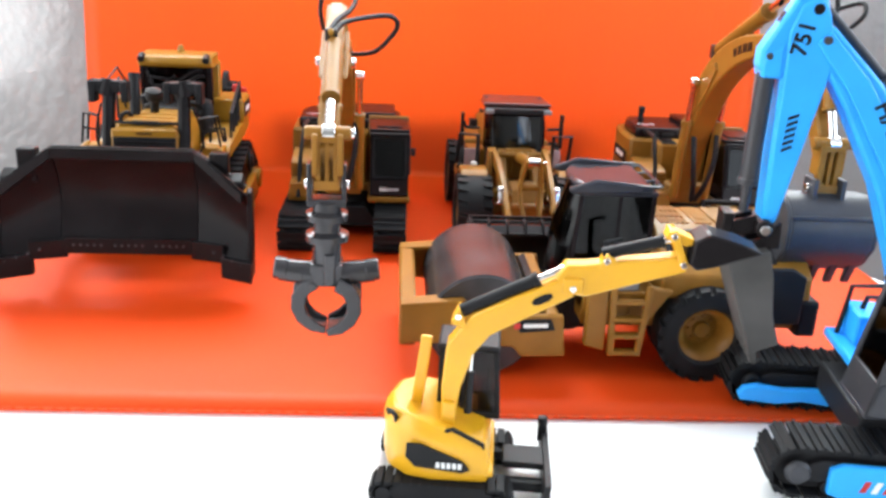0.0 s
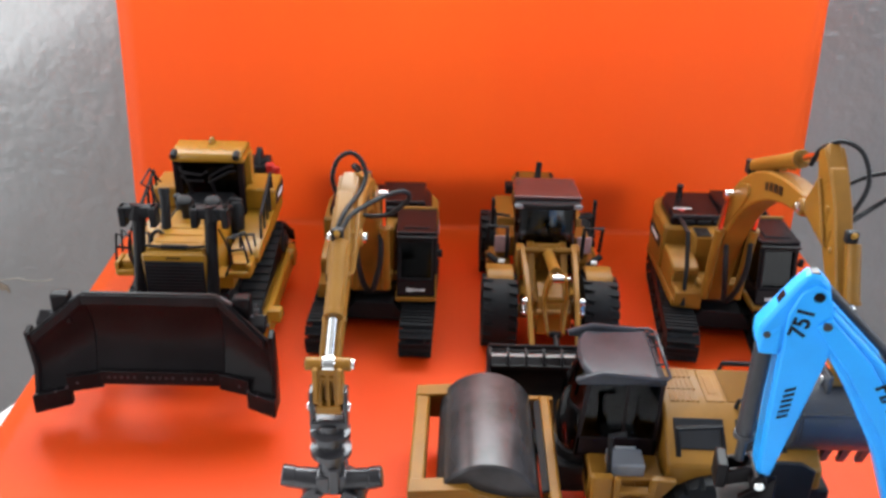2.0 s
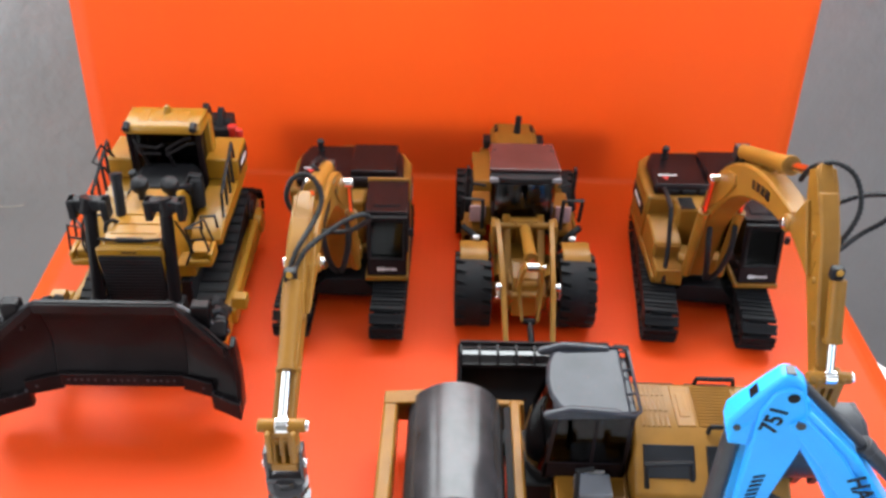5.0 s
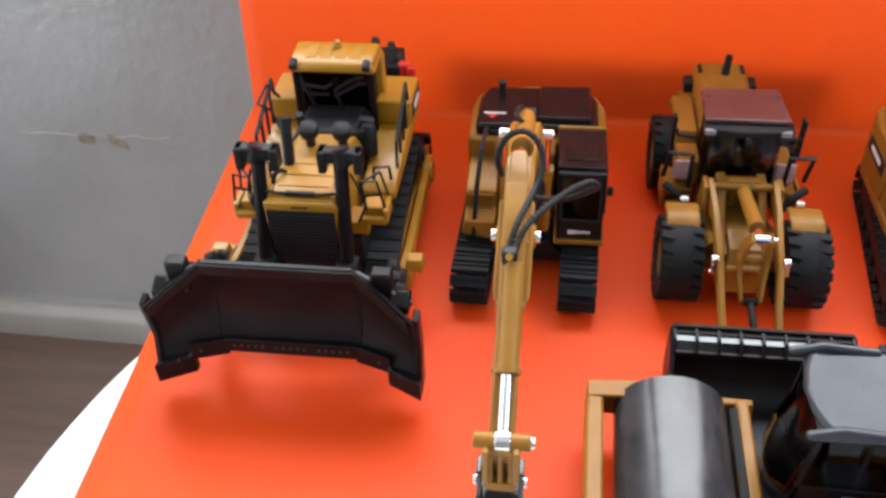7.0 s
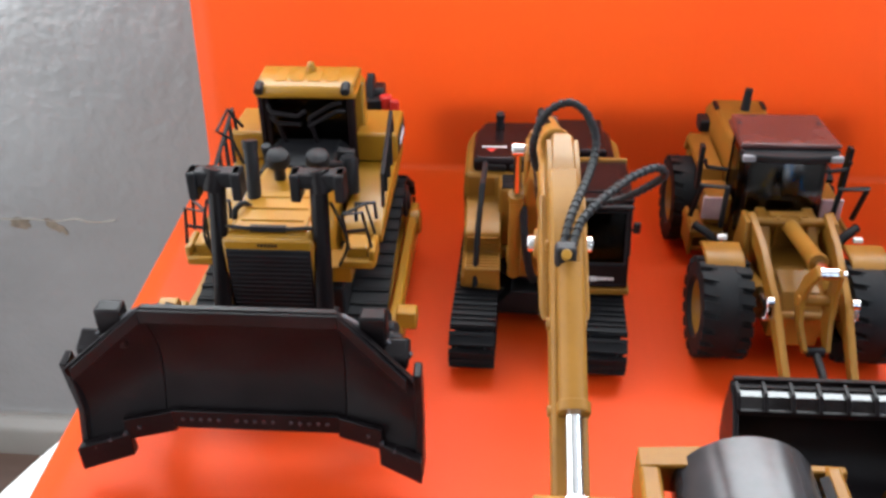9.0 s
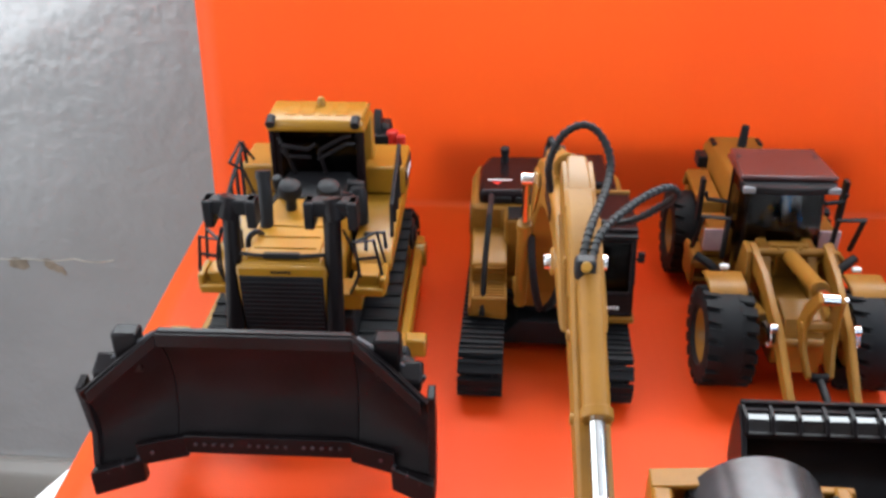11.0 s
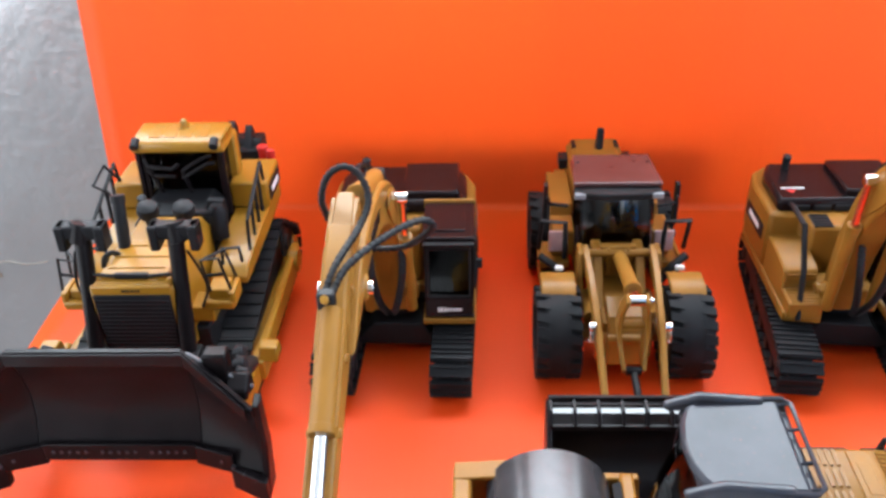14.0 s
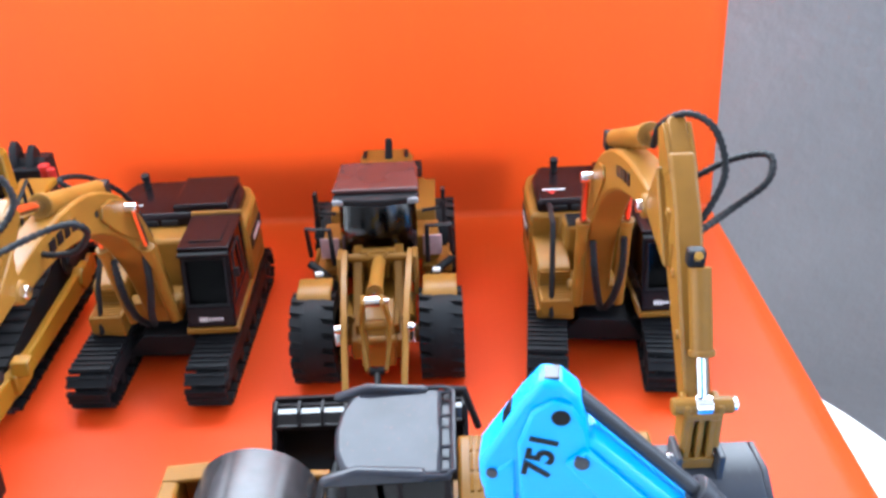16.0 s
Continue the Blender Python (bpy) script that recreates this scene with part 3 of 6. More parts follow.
def cab_shell(parent, x0, x1, y0, y1, z0, z1, lean, post, panel_top, glass, body_mat, roof_mat, roof_over=1.0, name="cab"):
    """A cab: floor panel, posts, roof, panes and a seat. y0 is the front; lean: how far the front runs back at the top."""
    c = new(name)
    c.parent = parent
    yt = y0 + lean
    def fy(z):
        return y0 + lean * (z - z0) / (z1 - z0)
    sh = Shape()
    zp = z0 + panel_top
    sh.prism([(y0, z0), (y1, z0), (y1, zp), (fy(zp), zp)], "x", x0, x0 + 1.2)
    sh.prism([(y0, z0), (y1, z0), (y1, zp), (fy(zp), zp)], "x", x1 - 1.2, x1)
    sh.prism([(y0, z0), (y0 + 1.4, z0), (fy(zp) + 1.4, zp), (fy(zp), zp)], "x", x0, x1)
    sh.box(((x0 + x1) / 2, (y0 + y1) / 2, z0 + 0.6), (x1 - x0, y1 - y0, 1.2))
    sh.box(((x0 + x1) / 2, y1 - 0.7, (z0 + zp) / 2), (x1 - x0, 1.4, zp - z0))
    part("lower_panel", sh, body_mat, c, bevel=0.3)
    for x in (x0 + post / 2, x1 - post / 2):
        part("post", Shape().prism([(fy(zp), zp), (fy(zp) + post, zp), (yt + post, z1), (yt, z1)], "x", x - post / 2, x + post / 2), body_mat, c, bevel=0.2)
        part("post", Shape().box((x, y1 - post / 2, (zp + z1) / 2), (post, post, z1 - zp)), body_mat, c, bevel=0.2)
    ym = (yt + y1) / 2
    for x in (x0 + post / 2, x1 - post / 2):
        part("post", Shape().box((x, ym + 1, (zp + z1) / 2), (post * 0.7, post * 0.8, z1 - zp)), body_mat, c, bevel=0.2)
    sh = Shape().box(((x0 + x1) / 2, (yt + y1) / 2, z1 + 0.9), (x1 - x0 + roof_over * 2, y1 - yt + roof_over * 2, 1.8))
    part("roof", sh, roof_mat, c, bevel=0.7)
    g = 0.5
    part("front_pane", Shape().prism([(fy(zp) + 0.6, zp), (fy(zp) + 0.6 + g, zp), (yt + 0.6 + g, z1), (yt + 0.6, z1)], "x", x0 + post, x1 - post), glass, c, bevel=0)
    for x in (x0 + 0.6, x1 - 0.6):
        part("side_pane", Shape().prism([(fy(zp) + post, zp), (y1 - post, zp), (y1 - post, z1), (yt + post, z1)], "x", x - g / 2, x + g / 2), glass, c, bevel=0)
    part("rear_pane", Shape().box(((x0 + x1) / 2, y1 - 0.7, (zp + z1) / 2), (x1 - x0 - post * 2, g, z1 - zp)), glass, c, bevel=0)
    mx = (x0 + x1) / 2
    w = (x1 - x0) * 0.5
    sh = Shape().box((mx, ym + 1.5, z0 + panel_top * 0.7), (w, w, 2.4)).box((mx, ym + 1.5 + w / 2, z0 + panel_top * 0.7 + w * 0.55), (w, 2, w * 1.2), (8, 0, 0))
    part("seat", sh, BLACK, c, "black driver's seat", bevel=0.4)
    return c


# ---- the two tracked excavators of one make ----


def excavator(name, m, house_turn, boom_x, elbow, bend, chrome, stick_top, clamp, wrist, label, rod_mat, tool, group):
    root = thing(name, m, label, "toy excavator", group)
    circ = [(-43, 8.8, 7.2), (36, 8.8, 7.2)]
    for s, nm in ((-1, "crawler_track"), (1, "crawler_track")):
        crawler(root, nm, 2.2 + s * 21.3, 14.8, circ, 5.6, (-0.27, 0.27), BLACK)
    sh = Shape()
    sh.prism([(-14, 7), (-7, 15), (11, 15), (18, 7), (16, 5), (-12, 5)], "y", -22, 22)
    sh.box((2.2, -14, 9), (32, 6, 6)).box((2.2, 14, 9), (32, 6, 6)).cyl((0, 0, 14), (0, 0, 18), 15, n=32)
    part("undercarriage", sh, BLACK, root, "black undercarriage with turntable", bevel=0.5)
    H = Matrix.Rotation(radians(house_turn), 4, "Z")
    house = new("upper_body")
    house.parent = root
    house.matrix_basis = H
    # deck and engine housing with rounded counterweight
    sh = Shape().prism([(-25.5, -24), (-12, -26), (-12, -6), (12, -6), (12, -26), (31, -26), (31, 34), (26, 44), (14, 49), (-14, 49), (-22, 44), (-25.5, 34)], "z", 18, 22)
    part("deck", sh, OCHRE, house, bevel=0.6)
    sh = Shape().prism([(-25.5, 6), (-13, 6), (-13, -4), (11, -4), (11, 6), (31.5, 6), (31.5, 32), (28, 41), (18, 47), (0, 49.5), (-17, 47), (-23.5, 41), (-25.5, 32)], "z", 22, 46)
    part("engine_housing", sh, OCHRE, house, bevel=1.6)
    # tool box on the side opposite the cab, with steps
    sh = Shape().prism([(-26, 20), (-26, 27), (-16, 27), (-15.4, 34.0), (-13, 35.2), (7, 37.0), (7, 20)], "x", -24.6, -12)
    box = part("side_box", sh, OCHRE, house, bevel=0.7)
    sh = Shape()
    for k in range(5):
        sh.box((-18.2, -24.5 + k * 1.8, 27.2), (10.6, 0.8, 0.6))
    for k in range(4):
        sh.box((-18.2, -16.0, 28.4 + k * 1.5), (10.6, 0.6, 0.8))
    part("step_tread", sh, OCHRE, box, bevel=0)
    handrail(house, [[(-20.6, -26.4, 20), (-19.8, -20.5, 38), (-18.6, -10, 50.5), (-18.0, 4, 50.0), (-18.0, 9, 49.0)]], 1.05)
    # black hood
    sh = Shape().prism([(-22.5, 8), (28, 8), (28, 30), (24, 40), (-19, 40), (-22.5, 30)], "z", 45, 51)
    hood = part("hood", sh, BROWNPLASTIC, house, "smoky dark brown engine hood", bevel=1.8)
    part("hood_ridge", Shape().box((14, 24, 52), (22, 26, 3.0)), BROWNPLASTIC, hood, bevel=1.0)
    sh = Shape()
    for k in range(3):
        sh.box((-14 + k * 8, 8.6, 47.5), (6.5, 2.6, 2.6))
    part("hood_vent", sh, BLACK, hood, bevel=0.4)
    sh = Shape().prism([(-18, 16), (-14, 16), (-16, 13.4)], "z", 50.8, 51.1)
    part("warning_mark", sh, RED, hood, "small red and white warning sticker", bevel=0)
    part("warning_mark", Shape().box((-15, 17.4, 51.05), (9, 0.8, 0.2)), WHITE, hood, "small white sticker line", bevel=0)
    part("exhaust_pipe", Shape().cyl((-13, 34, 49), (-13, 34, 55.5), 1.5).cyl((-13, 34, 54.5), (-13, 33.4, 57), 1.7), BLACK, house, "short black exhaust stub", bevel=0.3)
    # dark opening beside the boom
    part("side_recess", Shape().box((-8.5, 1.0, 45.0), (7, 9, 2.6)), BLACK, house, "black vent panel beside the boom", bevel=0.2)
    for k in range(4):
        part("vent_slat", Shape().box((-8.5, -2.2 + k * 2.1, 46.5), (6.4, 0.6, 0.5)), BLACK, house, bevel=0)
    # logo panel on the flanks
    for s, x in ((-1, -25.7), (1, 31.7)):
        part("decal", Shape().box((x, 22, 35), (0.3, 22, 6)), BLACK, house, "black maker's decal", bevel=0)
        part("decal_bar", Shape().box((x + s * 0.12, 22, 35), (0.3, 13, 2.2)), WHITE, house, "pale printed bar", bevel=0)
    # cab
    cab = cab_shell(house, 12.5, 30.5, -28, 4.5, 22, 50.5, 7.0, 1.9, 7.5, SMOKE, BROWNPLASTIC, BROWNPLASTIC, 0.5)
    part("cab_back", Shape().box((21.5, 5.6, 37.5), (19.6, 1.6, 31.5)), OCHRE, cab, "ochre rear wall of the cab", bevel=0.5)
    part("door_frame", Shape().tube([(30.9, -22, 31), (30.9, -17, 48), (30.9, -6, 48), (30.9, -4, 31)], 0.5, n=6, soft=False), BLACK, cab, bevel=0)
    part("cab_base", Shape().box((21.5, -12, 20.4), (19.5, 33, 2.2)), OCHRE, cab, bevel=0.4)
    part("roof_visor", Shape().box((21.5, -22.6, 50.2), (18.4, 2.4, 1.2)), BLACK, cab, "thin black visor over the windscreen", bevel=0.3)
    part("windscreen_frame", Shape().tube([(14, -27.2, 31), (14, -23, 48.4), (29, -23, 48.4), (29, -27.2, 31), (14, -27.2, 31)], 0.55, n=6, soft=False), BLACK, cab, bevel=0)
    part("roof_hatch", Shape().box((21.5, -9, 52.5), (12, 16, 0.9)), BROWNPLASTIC, cab, bevel=0.35)
    part("mirror", Shape().box((32.5, -22, 42), (2.2, 1.6, 3.6)).cyl((30, -21, 41), (32.5, -22, 41), 0.45, n=6), BLACK, cab, bevel=0.3)
    sh = Shape()
    for k, w in enumerate((1.7, 1.7, 1.7, 1.0, 1.0, 1.0, 1.0, 1.0)):
        sh.box((17.6 + k * 1.12, -27.6 + 0.38, 25.0), (0.75, 0.3, w), (-14, 0, 0))
    part("maker_print", sh, WHITE, cab, "small white maker's print", bevel=0)
    # boom: gooseneck with side plates
    bx = boom_x
    foot = (-17, 27)
    crown = (bend[0] + 15, bend[1] + 21)

    def arc(u):
        return tuple((1 - u) ** 2 * f + 2 * u * (1 - u) * c + u * u * e for f, c, e in zip(foot, crown, elbow))
    us = [k / 20 for k in range(21)]
    wide = [4.0 + 2.9 * math.sin(math.pi * min(1.0, u * 1.04)) ** 1.2 for u in us]
    sh = Shape().prism(ribbon([arc(u) for u in us], wide), "x", bx - 4.0, bx + 4.0)
    for v in sh.bm.verts:       # the casting is wider towards its foot
        v.co.x = bx + (v.co.x - bx) * (1.0 + 0.3 * max(0.0, min(1.0, (v.co.y + 95) / 60)))
    boom = part("boom", sh, OCHRE, house, bevel=0.8)
    for s in (-1, 1):
        sh = Shape().prism(ribbon([arc(u) for u in (0.3, 0.36, 0.42, 0.48, 0.54, 0.6)], [2.0, 4.4, 5.6, 5.6, 4.4, 2.0]), "x", bx + s * 5.2 - 0.45, bx + s * 5.2 + 0.45)
        part("boom_plate", sh, OCHRE, boom, bevel=0.35)
    for s in (-1, 1):
        for k in range(4):
            u = 0.735 + k * 0.036
            part("boom_decal", Shape().prism(ribbon([arc(u), arc(u + 0.026)], [1.75, 1.65]), "x", bx + s * 4.45 - 0.15, bx + s * 4.45 + 0.15), STEELBLACK, boom, "dark printed decal bar", bevel=0)
        part("boom_hole", Shape().prism(ribbon([arc(0.6), arc(0.615), arc(0.63)], [0.5, 1.3, 0.5]), "x", bx + s * 4.5 - 0.2, bx + s * 4.5 + 0.2), BLACK, boom, "small dark oval hole", bevel=0)
    part("boom_foot", Shape().box((bx, -15, 25), (17, 12, 9)).cyl((bx - 10, -17, 27), (bx + 10, -17, 27), 3.2), OCHRE, house, bevel=0.7)
    for s in (-1, 1):
        ram(house, (bx + s * 7.6, -25.5, 25), (bx + s * 7.6, chrome[0], chrome[1]), 2.1, 0.68, OCHRE, rod_mat, "boom_cylinder")
        bolt(house, (bx + s * 7.6, chrome[0], chrome[1]), (1, 0, 0), 1.9, 1.8)
        bolt(house, (bx + s * 5.4, elbow[0], elbow[1]), (1, 0, 0), 1.7, 1.3)
    bolt(house, (bx, chrome[0], chrome[1]), (1, 0, 0), 1.5, 8.5, OCHRE)
    # stick cylinder on top of the boom
    ca = (arc(0.47)[0] + 1, arc(0.47)[1] + (15.0 if elbow[1] > 100 else 9.5))
    ram(house, (bx, *ca), (bx, *stick_top), 3.0, 0.66, OCHRE, CHROME, "stick_cylinder")
    part("cylinder_lug", Shape().box((bx, ca[0] + 1, ca[1] - 1), (6, 5, 6)), BLACK, house, bevel=0.5)
    sh = Shape()
    for k in range(5):
        q = along(ca, stick_top, 0.1 + 0.11 * k, 2.9)
        sh.box((bx, q[0], q[1]), (2.4, 1.4, 1.4))
    part("cylinder_pipe", sh, OCHRE, house, bevel=0.2)
    # stick
    st = along(stick_top, wrist, -0.03)
    path = [along(stick_top, wrist, 0.09), along(stick_top, wrist, 0.14), along(stick_top, wrist, 0.32), along(stick_top, wrist, 0.62), along(stick_top, wrist, 1.02)]
    st_poly = ribbon(path, [4.8, 5.4, 6.6, 4.6, 3.0])
    stick = part("stick", Shape().prism(st_poly, "x", bx - 3.1, bx + 3.1), OCHRE, house, bevel=0.8)
    for s in (-1, 1):
        part("fork_ear", Shape().prism(ribbon([st, along(stick_top, wrist, 0.04), along(stick_top, wrist, 0.16)], [2.2, 3.6, 5.0]), "x", bx + s * 2.8 - 0.55, bx + s * 2.8 + 0.55), OCHRE, stick, bevel=0.25)
    bolt(stick, (bx, *stick_top), (1, 0, 0), 1.7, 1.7)
    rings = []
    for u, half, deep in ((-0.055, 1.7, 2.2), (-0.04, 2.2, 2.8), (0.07, 2.6, 4.2), (0.16, 3.2, 5.4), (0.2, 3.2, 6.0)):
        a, b = along(stick_top, wrist, u, deep * 0.55), along(stick_top, wrist, u, -deep * 0.9)
        rings.append([(bx - half, *a), (bx + half, *a), (bx + half, *b), (bx - half, *b)])
    part("stick_head", Shape().loft(rings), OCHRE, stick, "cast head block of the stick", bevel=0.5)
    c = along(stick_top, wrist, 0.035, 3.6)
    part("head_hole", Shape().cyl((bx, *along(stick_top, wrist, 0.035, 1.0)), (bx, *c), 1.5, n=14), GREY, stick, "dull rod end in the head", bevel=0.1)
    part("stick_ear", Shape().prism([elbow, along(stick_top, wrist, 0.12, 1), along(stick_top, wrist, 0.5, 1)], "x", bx - 4.8, bx + 4.8).cyl((bx - 5.4, *elbow), (bx + 5.4, *elbow), 3.2), OCHRE, stick, bevel=0.6)
    for s in (-1, 1):
        sh = Shape()
        for u in (0.3, 0.42):
            sh.prism(ribbon([along(stick_top, wrist, u, -2.5), along(stick_top, wrist, u + 0.09, 2)], [0.35, 0.35]), "x", bx + s * 3.2 - 0.2, bx + s * 3.2 + 0.2)
        part("cast_rib", sh, OCHRE, stick, bevel=0)
    for u in (0.3, 0.52, 0.74):
        q = along(stick_top, wrist, u, -1.0)
        for s in (-1, 1):
            part("cast_boss", Shape().cyl((bx + s * 2.9, *q), (bx + s * 3.7, *q), 1.3, 1.0, n=12), OCHRE, stick, bevel=0.1)
    # bucket cylinder on the outer face of the stick
    c0 = (clamp[0], clamp[1])
    c1 = along(stick_top, wrist, 0.96, 0)
    d = Vector((c1[0] - c0[0], c1[1] - c0[1])).normalized()
    out = Vector((-abs(d.y), abs(d.x))) if d.x < 0 else Vector((-1, 0))
    c1 = (c1[0] + out.x * 5.2, c1[1] + out.y * 5.2)
    ram(house, (bx + 0.4, *c0), (bx + 0.4, *c1), 2.5, 0.64, OCHRE, CHROME, "bucket_cylinder")
    part("hose_clamp", Shape().box((bx - 0.6, c0[0] + 0.4, c0[1] + 2.4), (4.0, 3.2, 4.2)), BLACK, house, bevel=0.7)
    bolt(house, (bx - 0.6, c0[0] - 1.0, c0[1] + 3.2), (0, -0.75, 0.66), 0.95, 1.4, YELLOW, "clamp_pin")
    # linkage
    lk = along(stick_top, wrist, 1.0)
    link = part("link", Shape().box((bx - 3.4, (c1[0] + lk[0]) / 2 - 1, (c1[1] + lk[1]) / 2 - 3), (1.6, 6, 12)).box((bx + 3.8, (c1[0] + lk[0]) / 2 - 1, (c1[1] + lk[1]) / 2 - 3), (1.6, 6, 12)).cyl((bx - 6.5, *c1), (bx + 7, *c1), 2.0), OCHRE, house, bevel=0.4)
    bolt(link, (bx + 7, *c1), (1, 0, 0), 1.5, 0.9)
    bolt(link, (bx + 0.4, *c1), (1, 0, 0), 2.4, 1.8)
    q = (c1[0] - 0.5, c1[1] - 8)
    for dx, wide in ((-2.6, 1.6), (0, 1.3), (2.6, 1.6)):
        part("link_bar", Shape().box((bx + dx, q[0], q[1]), (wide, 3.4, 14)), OCHRE, house, bevel=0.3)
    for dz, tall in ((-7, 3), (6.5, 2)):
        part("link_cross", Shape().box((bx, q[0], q[1] + dz), (7.6, 4, tall)), OCHRE, house, bevel=0.3)
    part("link_web", Shape().box((bx, q[0] + 1.5, q[1]), (6.5, 0.8, 13)), OCHRE, house, bevel=0.1)
    for s in (-1, 1):
        bolt(house, (bx + s * 5.2, q[0], q[1] - 7), (1, 0, 0), 1.4, 1.2)
    tool(house, bx, q[0], q[1] - 8)
    return root, house


def log_grapple(parent, x, y, z):
    g = new("log_grapple")
    g.parent = parent
    tagged(g, "dark grey log grapple with two curved claws")
    part("bracket", Shape().box((x - 5.0, y, z + 2), (1.4, 5, 11)).box((x + 5.0, y, z + 2), (1.4, 5, 11)).box((x, y, z - 4), (11.4, 6, 2.4)), CLAWSTEEL, g, bevel=0.4)
    part("rotator", Shape().lathe([(0, 0), (4.2, 0), (4.2, -2.6), (6.2, -3.4), (6.2, -5.4), (4.0, -6.2), (4.0, -9), (6.4, -9.8), (6.4, -11.8), (4.2, -12.6), (4.2, -21.5), (0, -21.5)], (x, y, z - 4), (0, 0, 1), 28), CLAWSTEEL, g, bevel=0)
    zc = z - 26.0
    part("head", Shape().box((x, y, zc), (9.5, 9, 7)).box((x + 1, y - 4.6, zc + 2), (3.5, 1.2, 10)), CLAWSTEEL, g, bevel=0.6)
    for s in (-1, 1):
        ram(g, (x + s * 14, y - 1, zc + 0.5), (x + s * 4, y - 1, zc - 1), 3.1, 0.7, CLAWSTEEL, CHROME, "claw_cylinder")
        part("cylinder_cap", Shape().cyl((x + s * 4, y - 1, zc - 0.2), (x + s * 14.5, y - 1, zc + 1.3), 3.6, 2.9, n=18).cyl((x + s * 11.5, y - 1, zc + 0.9), (x + s * 15.6, y - 1, zc + 1.5), 3.4, n=18), CLAWSTEEL, g, bevel=0.5)
        path = [(s * 3.2, -2.2), (s * 6.4, -4.0), (s * 8.2, -7.0), (s * 8.4, -10.4), (s * 7.0, -13.8), (s * 4.2, -16.4), (s * 0.2, -17.8)]
        sh = Shape()
        wide = 5.8 if s > 0 else 3.8
        for dy in (-wide, wide):
            sh.prism([(x + a, zc + b) for a, b in ribbon(path, [2.0, 2.2, 2.3, 2.2, 2.0, 1.7, 1.0])], "y", y + dy - 0.8, y + dy + 0.8)
        sh.prism([(x + a, zc + b) for a, b in ribbon([(p + s * 1.0, q - 0.6) for p, q in path[:-1]] + [(s * 0.2, -18.4)], [0.8] * 7)], "y", y - wide, y + wide)
        part("claw", sh, CLAWSTEEL, g, bevel=0.4)
        bolt(g, (x + s * 4.2, y, zc - 3), (0, 1, 0), 1.1, 5.6, CLAWSTEEL)


def digging_bucket(parent, x, y, z):
    b = new("digging_bucket")
    b.parent = parent
    tagged(b, "dark grey digging bucket with five teeth")
    z = z - 3.5
    prof = [(6, 1.5), (-4, 2.5), (-10, -1), (-12.4, -7), (-12, -14), (-8, -20), (-3, -24), (-2.4, -22.6), (-6.8, -19), (-10.4, -13.4), (-10.8, -7.4), (-9, -2.2), (-3.6, 0.8), (6, 0)]
    sh = Shape().prism([(y + a + 2, z + c) for a, c in prof], "x", x - 13.5, x + 15)
    part("bucket_shell", sh, GREY, b, bevel=0.4)
    cheek = [(6, 1.5), (-4, 2.5), (-10, -1), (-12.4, -7), (-12, -14), (-8, -20), (-3, -24), (3, -17), (6.5, -8)]
    for sx in (x - 14.2, x + 15.7):
        part("side_plate", Shape().prism([(y + a + 2, z + c) for a, c in cheek], "x", sx - 0.8, sx + 0.8), GREY, b, bevel=0.4)
    for k in range(5):
        xx = x - 12 + k * 6.4
        part("tooth", Shape().prism([(y - 4.4, z - 20.6), (y - 1.0, z - 22.6), (y + 0.4, z - 28.6), (y - 1.0, z - 29)], "x", xx - 1.3, xx + 1.3), GREY, b, bevel=0.2)
    part("lip_ridge", Shape().box((x + 0.75, y - 9.4, z - 3.4), (29, 1.2, 1.4)), GREY, b, bevel=0.3)
    for xx in (x - 4.6, x + 5):
        part("hinge_ear", Shape().box((xx, y, z + 3.5), (1.6, 8, 9)), GREY, b, bevel=0.4)


E1 = pose(-0.0222, 0.4255, 0.0, 0, 0, -0.5)
ex1, house1 = excavator("excavator", E1, 2.0, 0.0, (-114.5, 95), (-47, 81), (-41, 79.5), (-104, 110.5), (-136.5, 104.3), (-174.4, 78.1), "ochre yellow die-cast tracked excavator with a log grapple", CHROME, log_grapple, "row of toy machines")
hose(house1, [(-1.2, -135.5, 107.5), (0.9, -127.5, 110.5), (4.9, -115.5, 112.9), (6.4, -108.5, 116.0), (4.4, -105.5, 120.5), (0.7, -104.5, 122.5), (-3.6, -103.5, 119.5), (-5.9, -102.5, 112.5), (-5.0, -99.5, 104.5)], 0.85)
hose(house1, [(0.4, -135.5, 107.5), (3.4, -127.5, 109.9), (11.4, -116.5, 110.9), (18.4, -110.0, 110.9), (21.2, -107.5, 108.0), (18.9, -103.5, 103.0), (13.4, -100.0, 97.5), (6.4, -98.5, 96.0), (1.9, -97.5, 96.5)], 0.85)
hose(house1, [(-5.3, -35, 57), (-4.5, -37, 46), (-2.7, -35.5, 34), (-0.9, -29, 25)], 1.25)
hose(house1, [(5.9, -35, 58), (5.7, -37, 46), (3.3, -35.5, 34), (1.1, -29, 25)], 1.25)
hose(house1, [(0.0, -62, 97), (-2.5, -63.5, 101), (-2.3, -55.5, 98.5), (-1.9, -42.6, 91.5), (-1.5, -24.4, 77.8), (-1.2, -15, 66), (-0.5, -8, 50)], 0.8)
E2 = pose(0.1465, 0.4275, 0.0, 0, 0, -5.0)
ex2, house2 = excavator("excavator", E2, 6.0, -3.6, (-100.5, 105), (-39, 80), (-34, 81), (-105, 126.5), (-133, 106.6), (-143.4, 75.7), "ochre yellow die-cast tracked excavator with a toothed bucket", REDROD, digging_bucket, "row of toy machines")
